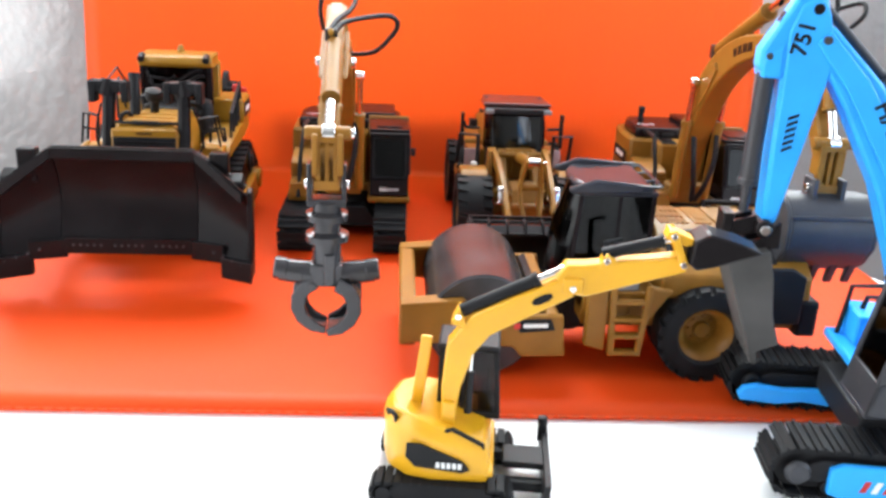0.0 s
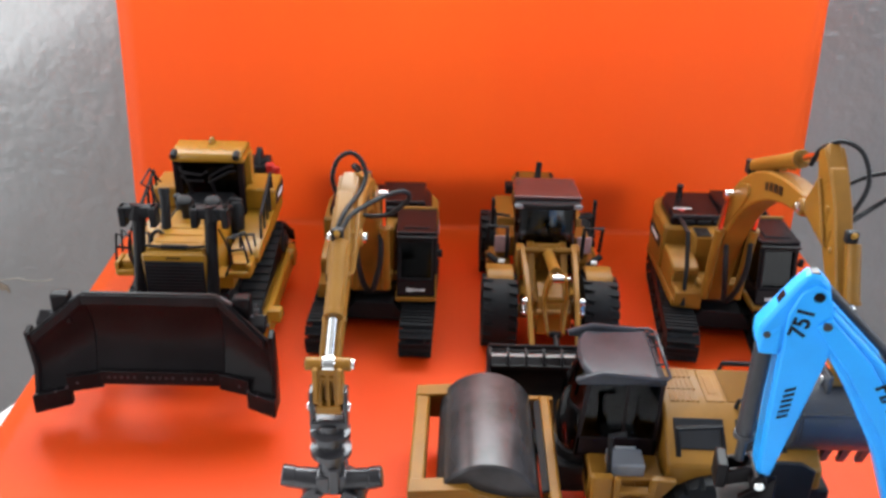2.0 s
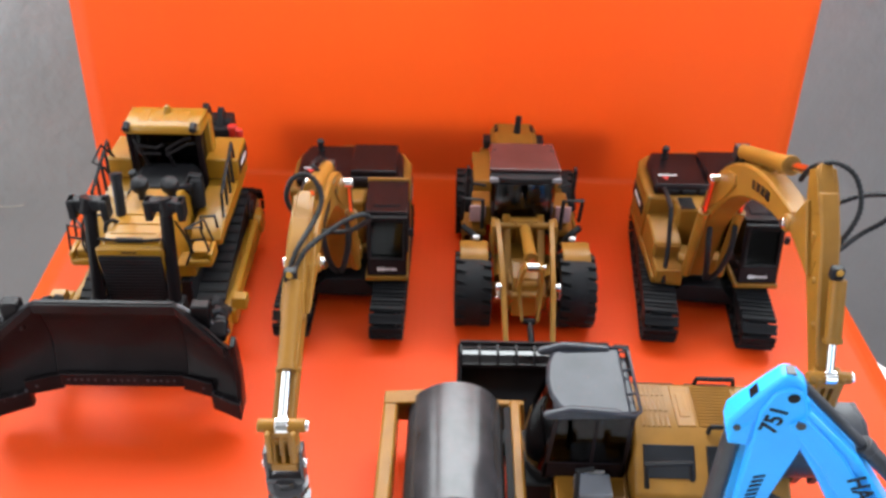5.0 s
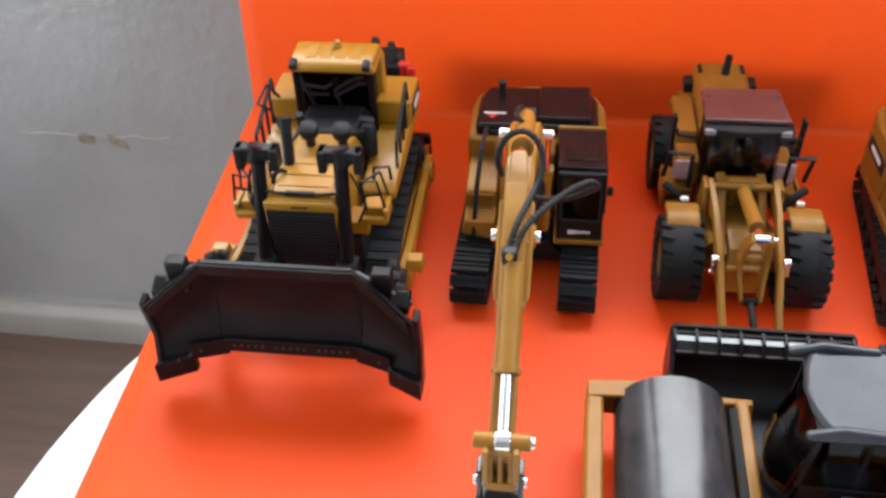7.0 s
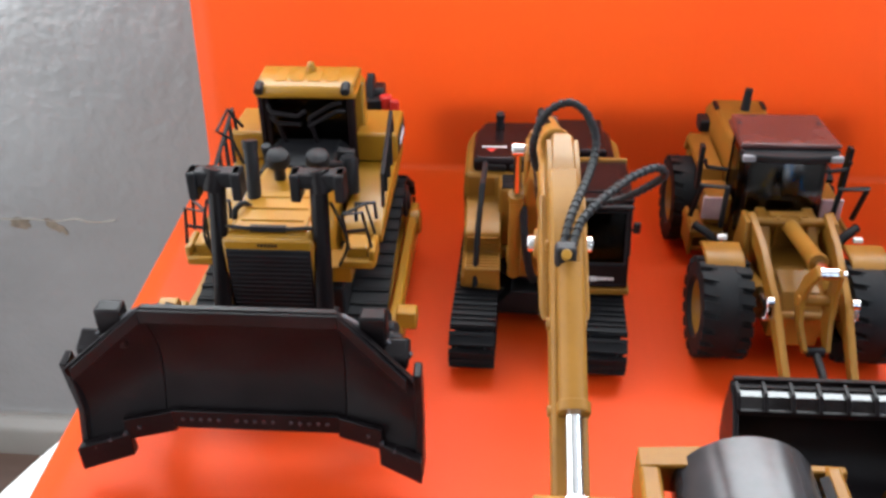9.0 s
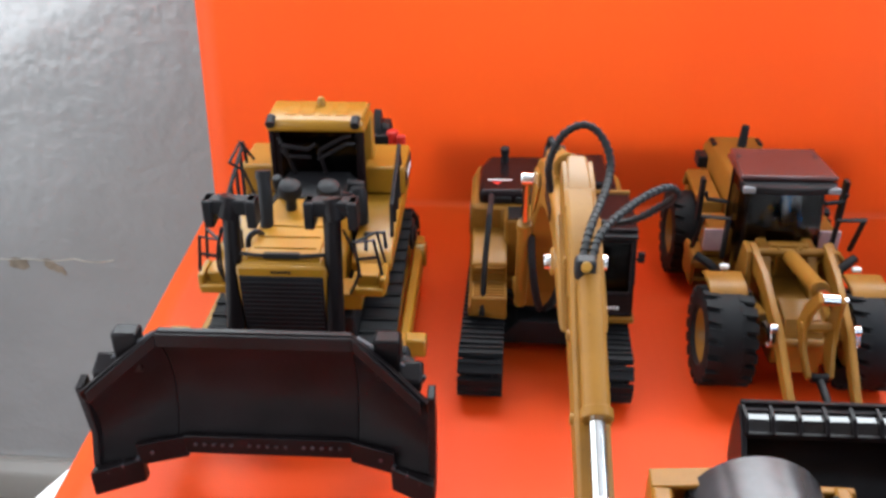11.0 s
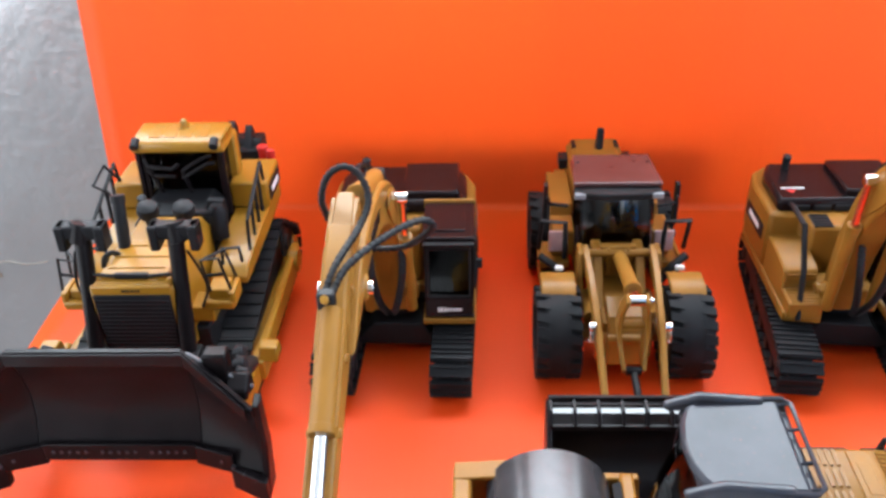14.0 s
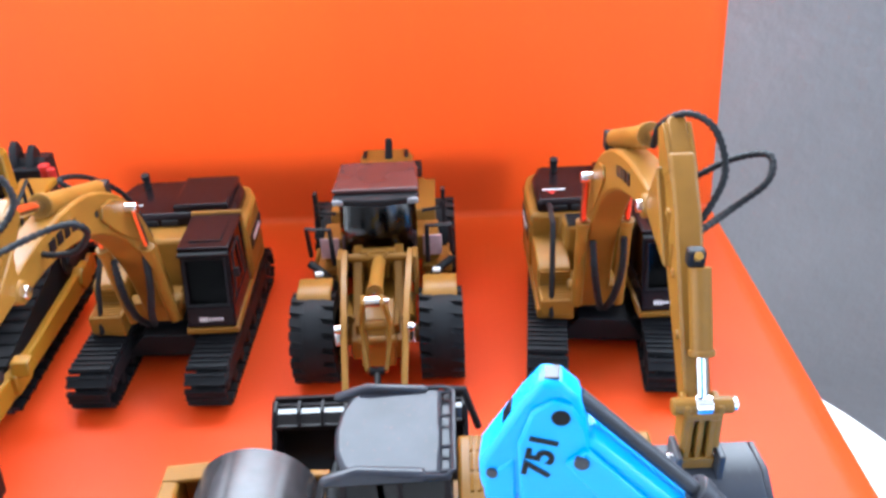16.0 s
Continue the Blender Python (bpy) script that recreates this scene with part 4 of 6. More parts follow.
hose(house2, [(-4.4, -124, 109.0), (0.8, -121, 113.5), (5.6, -116, 121.0), (3.8, -111, 129.3), (-1.2, -106, 131.5), (-6.2, -102, 127.5), (-6.4, -97, 119.5)], 0.85)
hose(house2, [(-2.8, -124, 109.0), (8.3, -116, 111.5), (15.8, -115.5, 118.0), (17.4, -110, 122.0), (10.8, -105, 119.0), (3.3, -103, 114.0), (-0.2, -100, 111.5)], 0.85)
hose(house2, [(-7.8, -33, 56), (-7.0, -35, 45), (-5.0, -33.5, 33), (-2.6, -28, 24)], 1.25)
hose(house2, [(3.0, -33, 57), (2.6, -35, 45), (0.6, -33.5, 33), (-1.2, -28, 24)], 1.25)
hose(house2, [(-2.5, -60, 102), (-5.1, -63, 108), (-4.9, -50, 101.5), (-4.7, -38, 92), (-4.7, -25, 80), (-3, -12, 60)], 0.8)

# ---- the bulldozer ----


def bulldozer():
    root = thing("bulldozer", pose(-0.1026, 0.4215, 0.0, 0, 0, 1.2), "yellow die-cast bulldozer with a wide black blade", "toy bulldozer", "row of toy machines")
    circ = [(-40, 11, 9.6), (24, 25, 8.6), (44, 10.5, 9.2)]
    for s in (-1, 1):
        t = crawler(root, "crawler_track", s * 25.6, 12.6, circ, 5.9, (0.36,), YELLOW)
        part("drive_wheel", Shape().lathe([(0, 1.2), (3, 1.2), (3.6, 0.2), (6.2, 0), (6.2, -1), (0, -1)], (s * 6.6, 24, 25), (s, 0, 0), 24), BLACK, t, bevel=0)
    part("hull", Shape().box((0, 2, 22), (38, 92, 20)).box((0, 46, 24), (34, 14, 22)), BLACK, root, "black hull between the tracks", bevel=0.8)
    # nose with hood
    nose = part("nose", Shape().prism([(-14.4, 26), (14.4, 26), (14.4, 54), (12, 57.5), (-12, 57.5), (-14.4, 54)], "y", -54, -27), YELLOW, root, "yellow engine nose", bevel=0.8)
    part("cowl", Shape().prism([(-13.8, 26), (13.8, 26), (13.8, 53), (11, 56.6), (-11, 56.6), (-13.8, 53)], "y", -27, -9), YELLOW, root, "yellow rear part of the hood", bevel=0.8)
    part("dashboard", Shape().prism([(-15, 26), (15, 26), (15, 53), (11, 57.2), (-11, 57.2), (-15, 53)], "y", -9, 12), BLACK, root, "black cowl in front of the cab", bevel=0.8)
    part("grille_frame", Shape().box((0, -54.5, 42), (27, 2.0, 30)), YELLOW, nose, bevel=0.8)
    part("grille", Shape().box((0, -55.2, 40.6), (25.6, 1.6, 26.4)), BLACK, nose, "black louvred radiator grille", bevel=0.3)
    for k in range(15):
        part("louvre", Shape().box((0, -56.1, 29.6 + k * 1.58), (24.2, 0.6, 0.75), (20, 0, 0)), BLACK, nose, bevel=0)
    sh = Shape()
    for k in range(6):
        sh.box((-2.6 + k * 1.05, -55.6, 55.2), (0.7, 0.3, 0.9))
    part("maker_print", sh, BLACK, nose, "tiny dark maker's print", bevel=0)
    part("hood_bar", Shape().tube([(-14.4, -50, 56.6), (-13, -51, 58.8), (-6, -52, 58.9), (6, -52, 58.9), (13, -51, 58.8), (14.4, -50, 56.6)], 0.7, n=6).box((0, -52, 59), (11, 1.6, 1.8)), BLACK, nose, bevel=0.2)
    part("hood_panel", Shape().box((0, -40, 58), (22, 23, 1.2)), YELLOW, nose, bevel=0.5)
    sh = Shape()
    for y in (-47, -40, -33):
        sh.box((0, y, 58.8), (19, 0.5, 0.5))
    part("hood_seam", sh, YELLOW, nose, bevel=0)
    # exhausts and air cleaners
    part("exhaust_pipe", Shape().tube([(-9, -33, 57), (-9, -31, 66), (-9.6, -28, 74)], 2.2, n=14).cyl((-9.6, -28.2, 73), (-9.7, -27.4, 75.5), 2.5), BLACK, root, "black exhaust pipe", bevel=0)
    for x, y in ((-4.5, -17), (8.5, -17)):
        part("air_cleaner", Shape().lathe([(0, 0), (1.9, 0), (1.9, 6), (3.6, 7), (4.0, 9), (3.5, 11), (1.9, 11.8), (0, 11.8)], (x, y, 56.5), (0.08, -0.3, 1), 24), BLACK, root, "black mushroom air cleaner", bevel=0)
    part("pipe_bracket", Shape().tube([(-9, -38, 58), (-10, -41, 61), (-12, -43, 60), (-12.5, -44, 57)], 0.9, n=8), BLACK, root, bevel=0)
    # cab
    cab = cab_shell(root, -15.5, 15.5, 10.5, 27, 44, 73, 1.5, 1.8, 3.0, DARKGLASS, BROWNPLASTIC, YELLOW, 2.0)
    for x in (14.2, -18.2):
        part("corner_post", Shape().prism([(10, 46), (12, 46), (13, 74), (11, 74)], "x", x + 0.8, x + 2.6), BROWNPLASTIC, cab, bevel=0.4)
        part("cab_post", Shape().prism([(21, 44), (28.5, 44), (28.5, 74), (23, 74)], "x", x, x + 4), YELLOW, cab, bevel=0.8)
    part("roof_cap", Shape().prism([(8.0, 74.0), (8.2, 77.0), (9.6, 78.2), (25, 79.0), (27, 77.6), (27, 74.0)], "x", -17.4, 17.2), YELLOW, cab, bevel=1.0)
    sh = Shape()
    for k in range(4):
        sh.box((-9 + k * 6, 17.5, 78.75), (4.2, 10, 0.4), (3, 0, 0))
    for k in range(7):
        sh.box((17.0, 10.5 + k * 2.3, 78.2), (1.2, 1.1, 1.1))
    part("roof_rib", sh, YELLOW, cab, bevel=0.2)
    part("beacon", Shape().lathe([(1.7, 0), (1.7, 1.6), (1.1, 3.4), (0, 3.8)], (0.5, 21, 78.6), (0, 0, 1), 14), YELLOW, cab, bevel=0)
    for x in (-15.5, 14.5):
        part("roof_lamp", Shape().cyl((x, 7.0, 76.6), (x, 11, 78.2), 1.7, n=14), BLACK, cab, "small black roof lamp", bevel=0.3)
    part("muffler", Shape().lathe([(0, 0), (3.4, 0), (3.4, 11), (2.2, 13), (0, 13)], (16.5, -8, 47), (0, 0.12, 1), 18), BLACK, root, bevel=0)
    part("lamp_cluster", Shape().box((15, -3, 57), (6, 3.4, 7), (0, 8, 0)), BLACK, root, bevel=0.5)
    part("breather", Shape().cyl((-12, -2, 55), (-12, -4, 62), 1.8), BLACK, root, bevel=0.5)
    part("intake_pipe", Shape().tube([(8.5, -17, 62), (13, -13, 60), (15, -8, 57)], 1.3, n=10).tube([(-4.5, -16, 61), (-8, -12, 59), (-11, -6, 57)], 1.1, n=10), BLACK, root, bevel=0)
    for pts in ([(-13.5, 9.6, 71), (-12, 8.2, 68.6), (-3, 7.8, 67.4), (0, 8.0, 69.4)], [(-13, 9.6, 66.5), (-10.5, 8.2, 64.6), (-2, 7.8, 64.4)], [(0.5, 8.0, 63.6), (11, 8.2, 69.6), (13.4, 9.6, 69)], [(1, 8.0, 66.8), (9.5, 8.2, 71.8), (12.5, 9.6, 72)], [(-11.6, 8.2, 68.4), (-9, 8.2, 60), (-8, 9.4, 56)], [(1, 8.0, 66.4), (2.5, 8.2, 60), (3, 9.4, 56)]):
        part("screen_bar", Shape().tube(pts, 0.8, n=8, soft=False), STEELBLACK, cab, "black guard bar before the windscreen", bevel=0)
    # deck and fenders beside the cab
    for s in (-1, 1):
        part("fender", Shape().prism([(-26, 38), (-26, 41), (-22, 44), (34, 47.5), (38, 46), (38, 40), (20, 38)], "x", s * 16 if s > 0 else -30, 29.6 if s > 0 else -16), YELLOW, root, "yellow track fender", bevel=0.7)
        part("fuel_tank", Shape().box((s * 23, 26, 52), (15, 22, 11)), YELLOW, root, bevel=1.0)
        part("tank_decal", Shape().box((s * 30.7, 26, 52), (0.3, 18, 6.5)), BLACK, root, "black decal with pale bar", bevel=0)
        part("tank_decal", Shape().box((s * 30.9, 26, 52), (0.3, 11, 2.2)), WHITE, root, "pale printed bar", bevel=0)
        part("front_step", Shape().box((s * 24, -40, 42), (11, 11, 3)).box((s * 24, -39, 45), (7, 8, 4)).box((s * 29, -40, 44), (2, 10, 6)), YELLOW, root, bevel=0.6)
        part("step_bracket", Shape().box((s * 18, -40, 38), (8, 10, 6)), YELLOW, root, bevel=0.5)
        handrail(root, [[(s * 22, -44, 47), (s * 21, -45, 60), (s * 27, -45, 61), (s * 29, -44, 48)], [(s * 21.5, -45, 54), (s * 28, -45, 55)], [(s * 29, -36, 48), (s * 27, -38, 60), (s * 21, -45, 60)]], 0.55)
        handrail(root, [[(s * 28.6, -14, 45), (s * 28.6, -12, 56), (s * 28.6, 16, 66), (s * 28.6, 18, 55)], [(s * 28.6, -5, 46), (s * 28.6, -4, 59)], [(s * 28.6, 3, 47), (s * 28.6, 4, 62)], [(s * 28.6, 10, 48), (s * 28.6, 11, 64.3)], [(s * 21, -24, 45), (s * 21, -23, 51), (s * 27, -22, 51), (s * 27.5, -22, 45)]], 0.75)
    handrail(root, [[(-20, -6, 56), (-22, -8, 66), (-26, -10, 70), (-24, -2, 74), (-21, 2, 66)]], 0.6)
    # push arms, trunnions
    for s in (-1, 1):
        part("push_arm", Shape().prism([(32, 10), (32, 20), (-30, 19), (-62, 22), (-82, 20), (-82, 13), (-60, 12)], "x", s * 34.2 - 1.7, s * 34.2 + 1.7), YELLOW, root, "yellow push arm beside the track", bevel=0.8)
        part("arm_lug", Shape().box((s * 36.6, -44, 17), (2.6, 12, 8)), YELLOW, root, bevel=0.6)
        part("side_lug", Shape().prism([(-49, 20), (-41, 20), (-42.5, 25.5), (-47.5, 25.5)], "x", s * 39.2 - 3.4, s * 39.2 + 3.2), YELLOW, root, bevel=0.6)
        part("arm_pivot", Shape().cyl((s * 32.5, 24, 16), (s * 37, 24, 16), 5), YELLOW, root, bevel=0.6)
        part("trunnion_cap", Shape().cyl((s * 36, -46, 21), (s * 38.5, -46, 21), 2.6), BLACK, root, bevel=0.3)
        ram(root, (s * 35.5, -56, 26), (s * 38.5, -84, 40), 2.6, 0.6, BLACK, STEELBLACK, "tilt_cylinder")
        for k in range(5):
            u = k / 4
            c = (s * (33 + 7 * u), -58 - 22 * u, 33 + 9 * u)
            part("chain_link", Shape().cyl((c[0] - 1.8, c[1], c[2]), (c[0] + 1.8, c[1], c[2] + (1.4 if k % 2 else -1.4)), 2.1, n=10), BLACK, root, bevel=0.5)
        # lift cylinder with yoke at its head
        lift = part("lift_cylinder", Shape().cyl((s * 15.2, -46, 74), (s * 15.8, -58, 30), 2.7, n=18).cyl((s * 15.2, -45.6, 75.5), (s * 16.4, -47.5, 69), 3.3), STEELBLACK, root, "black blade lift cylinder", bevel=0.3)
        part("yoke", Shape().box((s * 15.2, -46.5, 73), (16, 5, 5)).box((s * 15.2 - 6.5, -46.5, 71), (3, 6.4, 9)).box((s * 15.2 + 6.5, -46.5, 71), (3, 6.4, 9)), BLACK, lift, bevel=0.6)
        part("lift_foot", Shape().box((s * 15.8, -58, 29), (8, 7, 8)), BLACK, lift, bevel=0.6)
        hose(lift, [(s * 18.5, -48, 66), (s * 21, -47, 58), (s * 22, -46, 50), (s * 19, -46, 42)], 0.5)
    # ripper and red parts at the rear
    part("ripper_beam", Shape().box((0, 58, 30), (40, 8, 12)).box((12, 56, 50), (18, 8, 18)).box((-10, 58, 48), (6, 6, 24)), BLACK, root, "black ripper frame at the rear", bevel=0.8)
    part("winch", Shape().cyl((7, 50, 57), (22, 50, 57), 4).box((14, 46, 54), (15, 8, 9)).prism([(44, 58), (48, 66), (52, 68), (55, 64), (54, 57)], "x", 8, 11).prism([(44, 58), (48, 64), (52, 66), (55, 62), (54, 57)], "x", 15, 18), BLACK, root, "black winch housing behind the cab", bevel=0.5)
    part("red_reservoir", Shape().cyl((23, 44, 50), (23, 44, 60), 2.4).cyl((26.5, 42, 50), (26.5, 42, 59), 1.8).box((24.5, 43, 53), (6, 4, 2)), RED, root, "red plastic reservoir behind the cab", bevel=0.5)
    # blade: concave middle panel with two wings bent forward
    blade = new("blade")
    blade.parent = root
    blade.matrix_basis = Matrix.Translation((0.0004, 0, 0)) @ Matrix.Diagonal((0.965, 1, 1, 1))
    tagged(blade, "wide concave black dozer blade with bolted cutting edges")
    def section(x, yoff, ztop, zbot, n=12):
        pts = []
        for k in range(n + 1):
            u = k / n
            z = zbot + (ztop - zbot) * u
            pts.append((x, yoff + 7.0 * math.sin(math.pi * min(1, u * 1.05)) * 0.8, z))
        return pts
    def panel(xs, name):
        sh = Shape()
        rows = [section(*a) for a in xs]
        th = 2.0
        rings = []
        for r in rows:
            rings.append([(x, y, z) for x, y, z in r] + [(x, y + th, z) for x, y, z in reversed(r)])
        sh.loft(rings)
        return part(name, sh, STEELBLACK, blade, bevel=0.3)
    panel([(-27, -90, 57.5, 18), (0, -90, 57.5, 18), (27, -90, 57.5, 18)], "blade_panel")
    for s in (-1, 1):
        panel([(s * 27, -90, 57.5, 18), (s * 38, -94, 50, 15.5), (s * 48.5, -98.5, 42.5, 12)], "blade_wing")
        part("end_bit", Shape().prism([(s * 37, -95), (s * 50, -101.5), (s * 50, -98.5), (s * 37, -92)], "z", 7.5, 16), STEELBLACK, blade, bevel=0.4)
        part("side_edge", Shape().prism([(-100, 9), (-92, 9), (-90, 25), (-92, 44), (-97, 43), (-95, 25)], "x", s * 49.2 - 1.1, s * 49.2 + 1.1), STEELBLACK, blade, bevel=0.4)
        part("corner_guard", Shape().box((s * 36.8, -87.4, 49.6), (7.4, 5.4, 13)).prism([(-93.5, 42), (-84.8, 42), (-84.8, 46), (-88, 48.6), (-93.5, 46)], "x", s * 43 - 3.4, s * 43 + 3.4), STEELBLACK, blade, "black corner block behind the blade wing", bevel=0.8)
        for k in range(5):
            u = k / 4
            x, y = s * (30 + 16 * u), -91.5 - 7.2 * u
            part("bolt", Shape().cyl((x, y - 0.7, 18.5 - 4.0 * u), (x, y + 1, 18.5 - 4.0 * u), 0.55, n=8), GREY, blade, bevel=0)
        part("wing_edge", Shape().prism([(s * 24.5, -90.6), (s * 38, -94.9), (s * 38, -93.5), (s * 24.5, -89.4)], "z", 13.5, 21), STEELBLACK, blade, bevel=0.3)
    part("cutting_edge", Shape().box((0, -90.3, 18.4), (50, 1.2, 6.5)), STEELBLACK, blade, bevel=0.3)
    for k in range(17):
        if k not in (5, 11):
            part("bolt", Shape().cyl((-21.6 + k * 2.7, -91.4, 18.8), (-21.6 + k * 2.7, -90, 18.8), 0.55, n=8), GREY, blade, bevel=0)
    # raised rim round the concave face, and a seam above the cutting edge
    rim = [(-46.5, 42.5), (-27.5, 56.6), (27.5, 56.6), (46.5, 42.5)]
    sh = Shape()
    for (xa, za), (xb, zb) in zip(rim, rim[1:]):
        ya, yb = (-98.2 if abs(v) > 40 else -90.4 for v in (xa, xb))
        sh.loft([[(xa, ya - 0.5, za + 0.4), (xa, ya - 0.5, za - 3.8), (xa, ya + 1.6, za - 4.4), (xa, ya + 1.6, za + 0.4)], [(xb, yb - 0.5, zb + 0.4), (xb, yb - 0.5, zb - 3.8), (xb, yb + 1.6, zb - 4.4), (xb, yb + 1.6, zb + 0.4)]])
    part("blade_rim", sh, STEELBLACK, blade, bevel=0.25)
    # grey instead of black: the sky's reflection on the edge, put into its colour
    part("top_edge", Shape().prism([(-29, 56.4), (29, 56.4), (47.5, 44), (46, 41.5), (28, 53.6), (-28, 53.6), (-46, 41.5), (-47.5, 44)], "y", -89.8, -88.2), GREY, blade, bevel=0.3)
    part("back_frame", Shape().box((0, -79, 30), (60, 4, 6)).box((-30, -79, 30), (5, 5, 28)).box((30, -79, 30), (5, 5, 28)).box((0, -79, 42), (50, 4, 4)), BLACK, blade, bevel=0.6)


bulldozer()

# ---- the wheel loader ----


def wheel_loader():
    root = thing("wheel_loader", pose(0.0618, 0.430, 0.0, 0, 0, 1.0), "ochre yellow die-cast wheel loader with a black bucket", "toy loader", "row of toy machines")
    for x in (-23.2, 23.2):
        wheel(root, x, -33, 17, 17, 16, OCHRE, 20)
        wheel(root, x, 40, 17, 17, 13.6, OCHRE, 20)
    part("axle", Shape().cyl((-20, -33, 17), (20, -33, 17), 3.4).lathe([(0, -6), (6, -4), (6, 4), (0, 6)], (0, -33, 17), (1, 0, 0), 16), OCHRE, root, bevel=0.3)
    part("axle", Shape().cyl((-20, 40, 17), (20, 40, 17), 3.4), OCHRE, root, bevel=0.3)
    part("front_frame", Shape().box((0, -22, 20), (16, 38, 14)).prism([(-44, 14), (-44, 22), (-26, 29), (-14, 41), (-7, 41), (-7, 12)], "x", -9.5, -6).prism([(-44, 14), (-44, 22), (-26, 29), (-14, 41), (-7, 41), (-7, 12)], "x", 6, 9.5).box((0, -9, 31), (13, 4, 17)), OCHRE, root, bevel=0.6)
    part("frame_nose", Shape().prism([(-46, 12), (-46, 22), (-40, 29), (-30, 31), (-30, 12)], "x", -6.2, 6.2).cyl((-7, -44, 22), (7, -44, 22), 2.2), OCHRE, root, bevel=0.5)
    part("joint", Shape().box((0, 2, 18), (12, 14, 12)).cyl((0, 3, 10), (0, 3, 28), 5), BLACK, root, bevel=0.5)
    part("rear_frame", Shape().box((0, 38, 22), (26, 66, 14)).box((0, 72, 20), (34, 8, 18)), OCHRE, root, bevel=0.8)
    for s in (-1, 1):
        part("front_fender", Shape().prism([(-34, 33.2), (-31, 35.6), (-22, 35.8), (-19, 34), (-19, 33), (-22, 34.4), (-31, 34.2), (-34, 31.8)], "x", s * 23.0 - 6.3, s * 23.0 + 6.3), OCHRE, root, "ochre front mudguard", bevel=0.4)
        part("indicator", Shape().box((s * 22, -19.6, 36.2), (3.0, 1.6, 1.6)), WHITE, root, "small pale indicator lamp", bevel=0.3)
        part("side_step", Shape().box((s * 22, 9, 24), (12, 16, 3)).box((s * 22, 9, 17), (10, 13, 2)).box((s * 27, 9, 21), (1.4, 15, 12)), OCHRE, root, bevel=0.5)
        part("rear_fender", Shape().prism([(24, 30), (27, 37.5), (56, 37.5), (60, 30), (57, 30), (54, 35), (29, 35), (27, 30)], "x", s * 17.5 - 4.5, s * 17.5 + 4.5), OCHRE, root, bevel=0.5)
        part("side_grille", Shape().box((s * 20.5, 4, 33.5), (7.5, 1.2, 9)), PINK, root, "faded pink side panel", bevel=0.3)
        part("side_tank", Shape().box((s * 18.5, 11, 32), (9, 14, 11)), OCHRE, root, bevel=0.8)
        handrail(root, [[(s * 18.5, -3, 30), (s * 18.8, -4, 46.5), (s * 27.6, -4, 47), (s * 28.2, 3, 31)]], 1.0)
        part("brace", Shape().tube([(s * 28, -3, 31), (s * 22, -7, 28), (s * 17, -9, 22)], 1.6, n=10), BLACK, root, bevel=0)
        part("mirror", Shape().tube([(s * 17, 6, 48), (s * 24, 8, 48), (s * 25, 8, 51)], 0.8, n=8, soft=False).box((s * 25.4, 12, 46), (1.6, 3.4, 17)), BLACK, root, "tall black wing mirror", bevel=0.5)
        part("rear_lamp", Shape().box((s * 13, 66, 38), (6, 8, 5)), BLACK, root, bevel=0.5)
    hood = part("engine_hood", Shape().prism([(-12, 28), (12, 28), (12, 41.5), (9.6, 45), (-9.6, 45), (-12, 41.5)], "y", 20, 74), OCHRE, root, bevel=0.8)
    for s in (-1, 1):
        part("hood_slot", Shape().box((s * 9.4, 68, 44.8), (1.8, 7, 1.6)), BLACK, hood, bevel=0.3)
    part("exhaust_pipe", Shape().cyl((1.4, 64, 44), (2.0, 65, 53.4), 1.9, 1.6).cyl((2, 65, 53), (2.1, 65.2, 53.9), 1.4), BLACK, root, "black exhaust stack on the rear hood", bevel=0.2)
    # cab with rounded smoked front
    cab = cab_shell(root, -13.5, 13.5, -6, 20, 31, 58.5, 6.0, 1.7, 3.0, DARKGLASS, BROWNPLASTIC, ROOFGREY, 2.2)
    part("front_bulge", Shape().loft([[(x * w, -6 + dy + lean, z) for x, dy in ((-15, 4), (-13, -0.2), (-7, -2.4), (0, -3), (7, -2.4), (13, -0.2), (15, 4))] for z, w, lean in ((27.5, 0.9, 1.8), (33, 0.98, 0.4), (48, 1.0, 2.6), (58.4, 0.97, 6.0))]), WINDSMOKE, cab, "smoky brown wraparound windscreen", bevel=0)
    roof = part("roof_plate", Shape().prism([(-16.5, -2.4), (16.5, -2.4), (15, 22), (-15, 22)], "z", 60.5, 62.3), ROOFGREY, cab, "flat grey plastic cab roof", bevel=0.7)
    part("roof_visor", Shape().prism([(-15.5, -4.6), (-12.5, -6.6), (-5, -7.8), (5, -7.8), (12.5, -6.6), (15.5, -4.6), (16.5, -1.5), (-16.5, -1.5)], "z", 57.6, 60.3), BLACK, cab, bevel=0.5)
    for s in (-1, 1):
        part("roof_lamp", Shape().box((s * 14.2, -6.0, 58.9), (4.2, 2.0, 2.2)), LAMP, cab, "small grey roof lamp", bevel=0.4)
        part("roof_bolt", Shape().cyl((s * 13.4, 15, 62), (s * 13.4, 15, 62.9), 0.8, n=10), ROOFGREY, roof, bevel=0.1)
    # lift arms and Z-bar
    def converge(sh, s):
        for v in sh.bm.verts:       # the arms draw together towards the bucket
            v.co.x += s * (1.1 + (v.co.y + 14) * 0.045)
        return sh
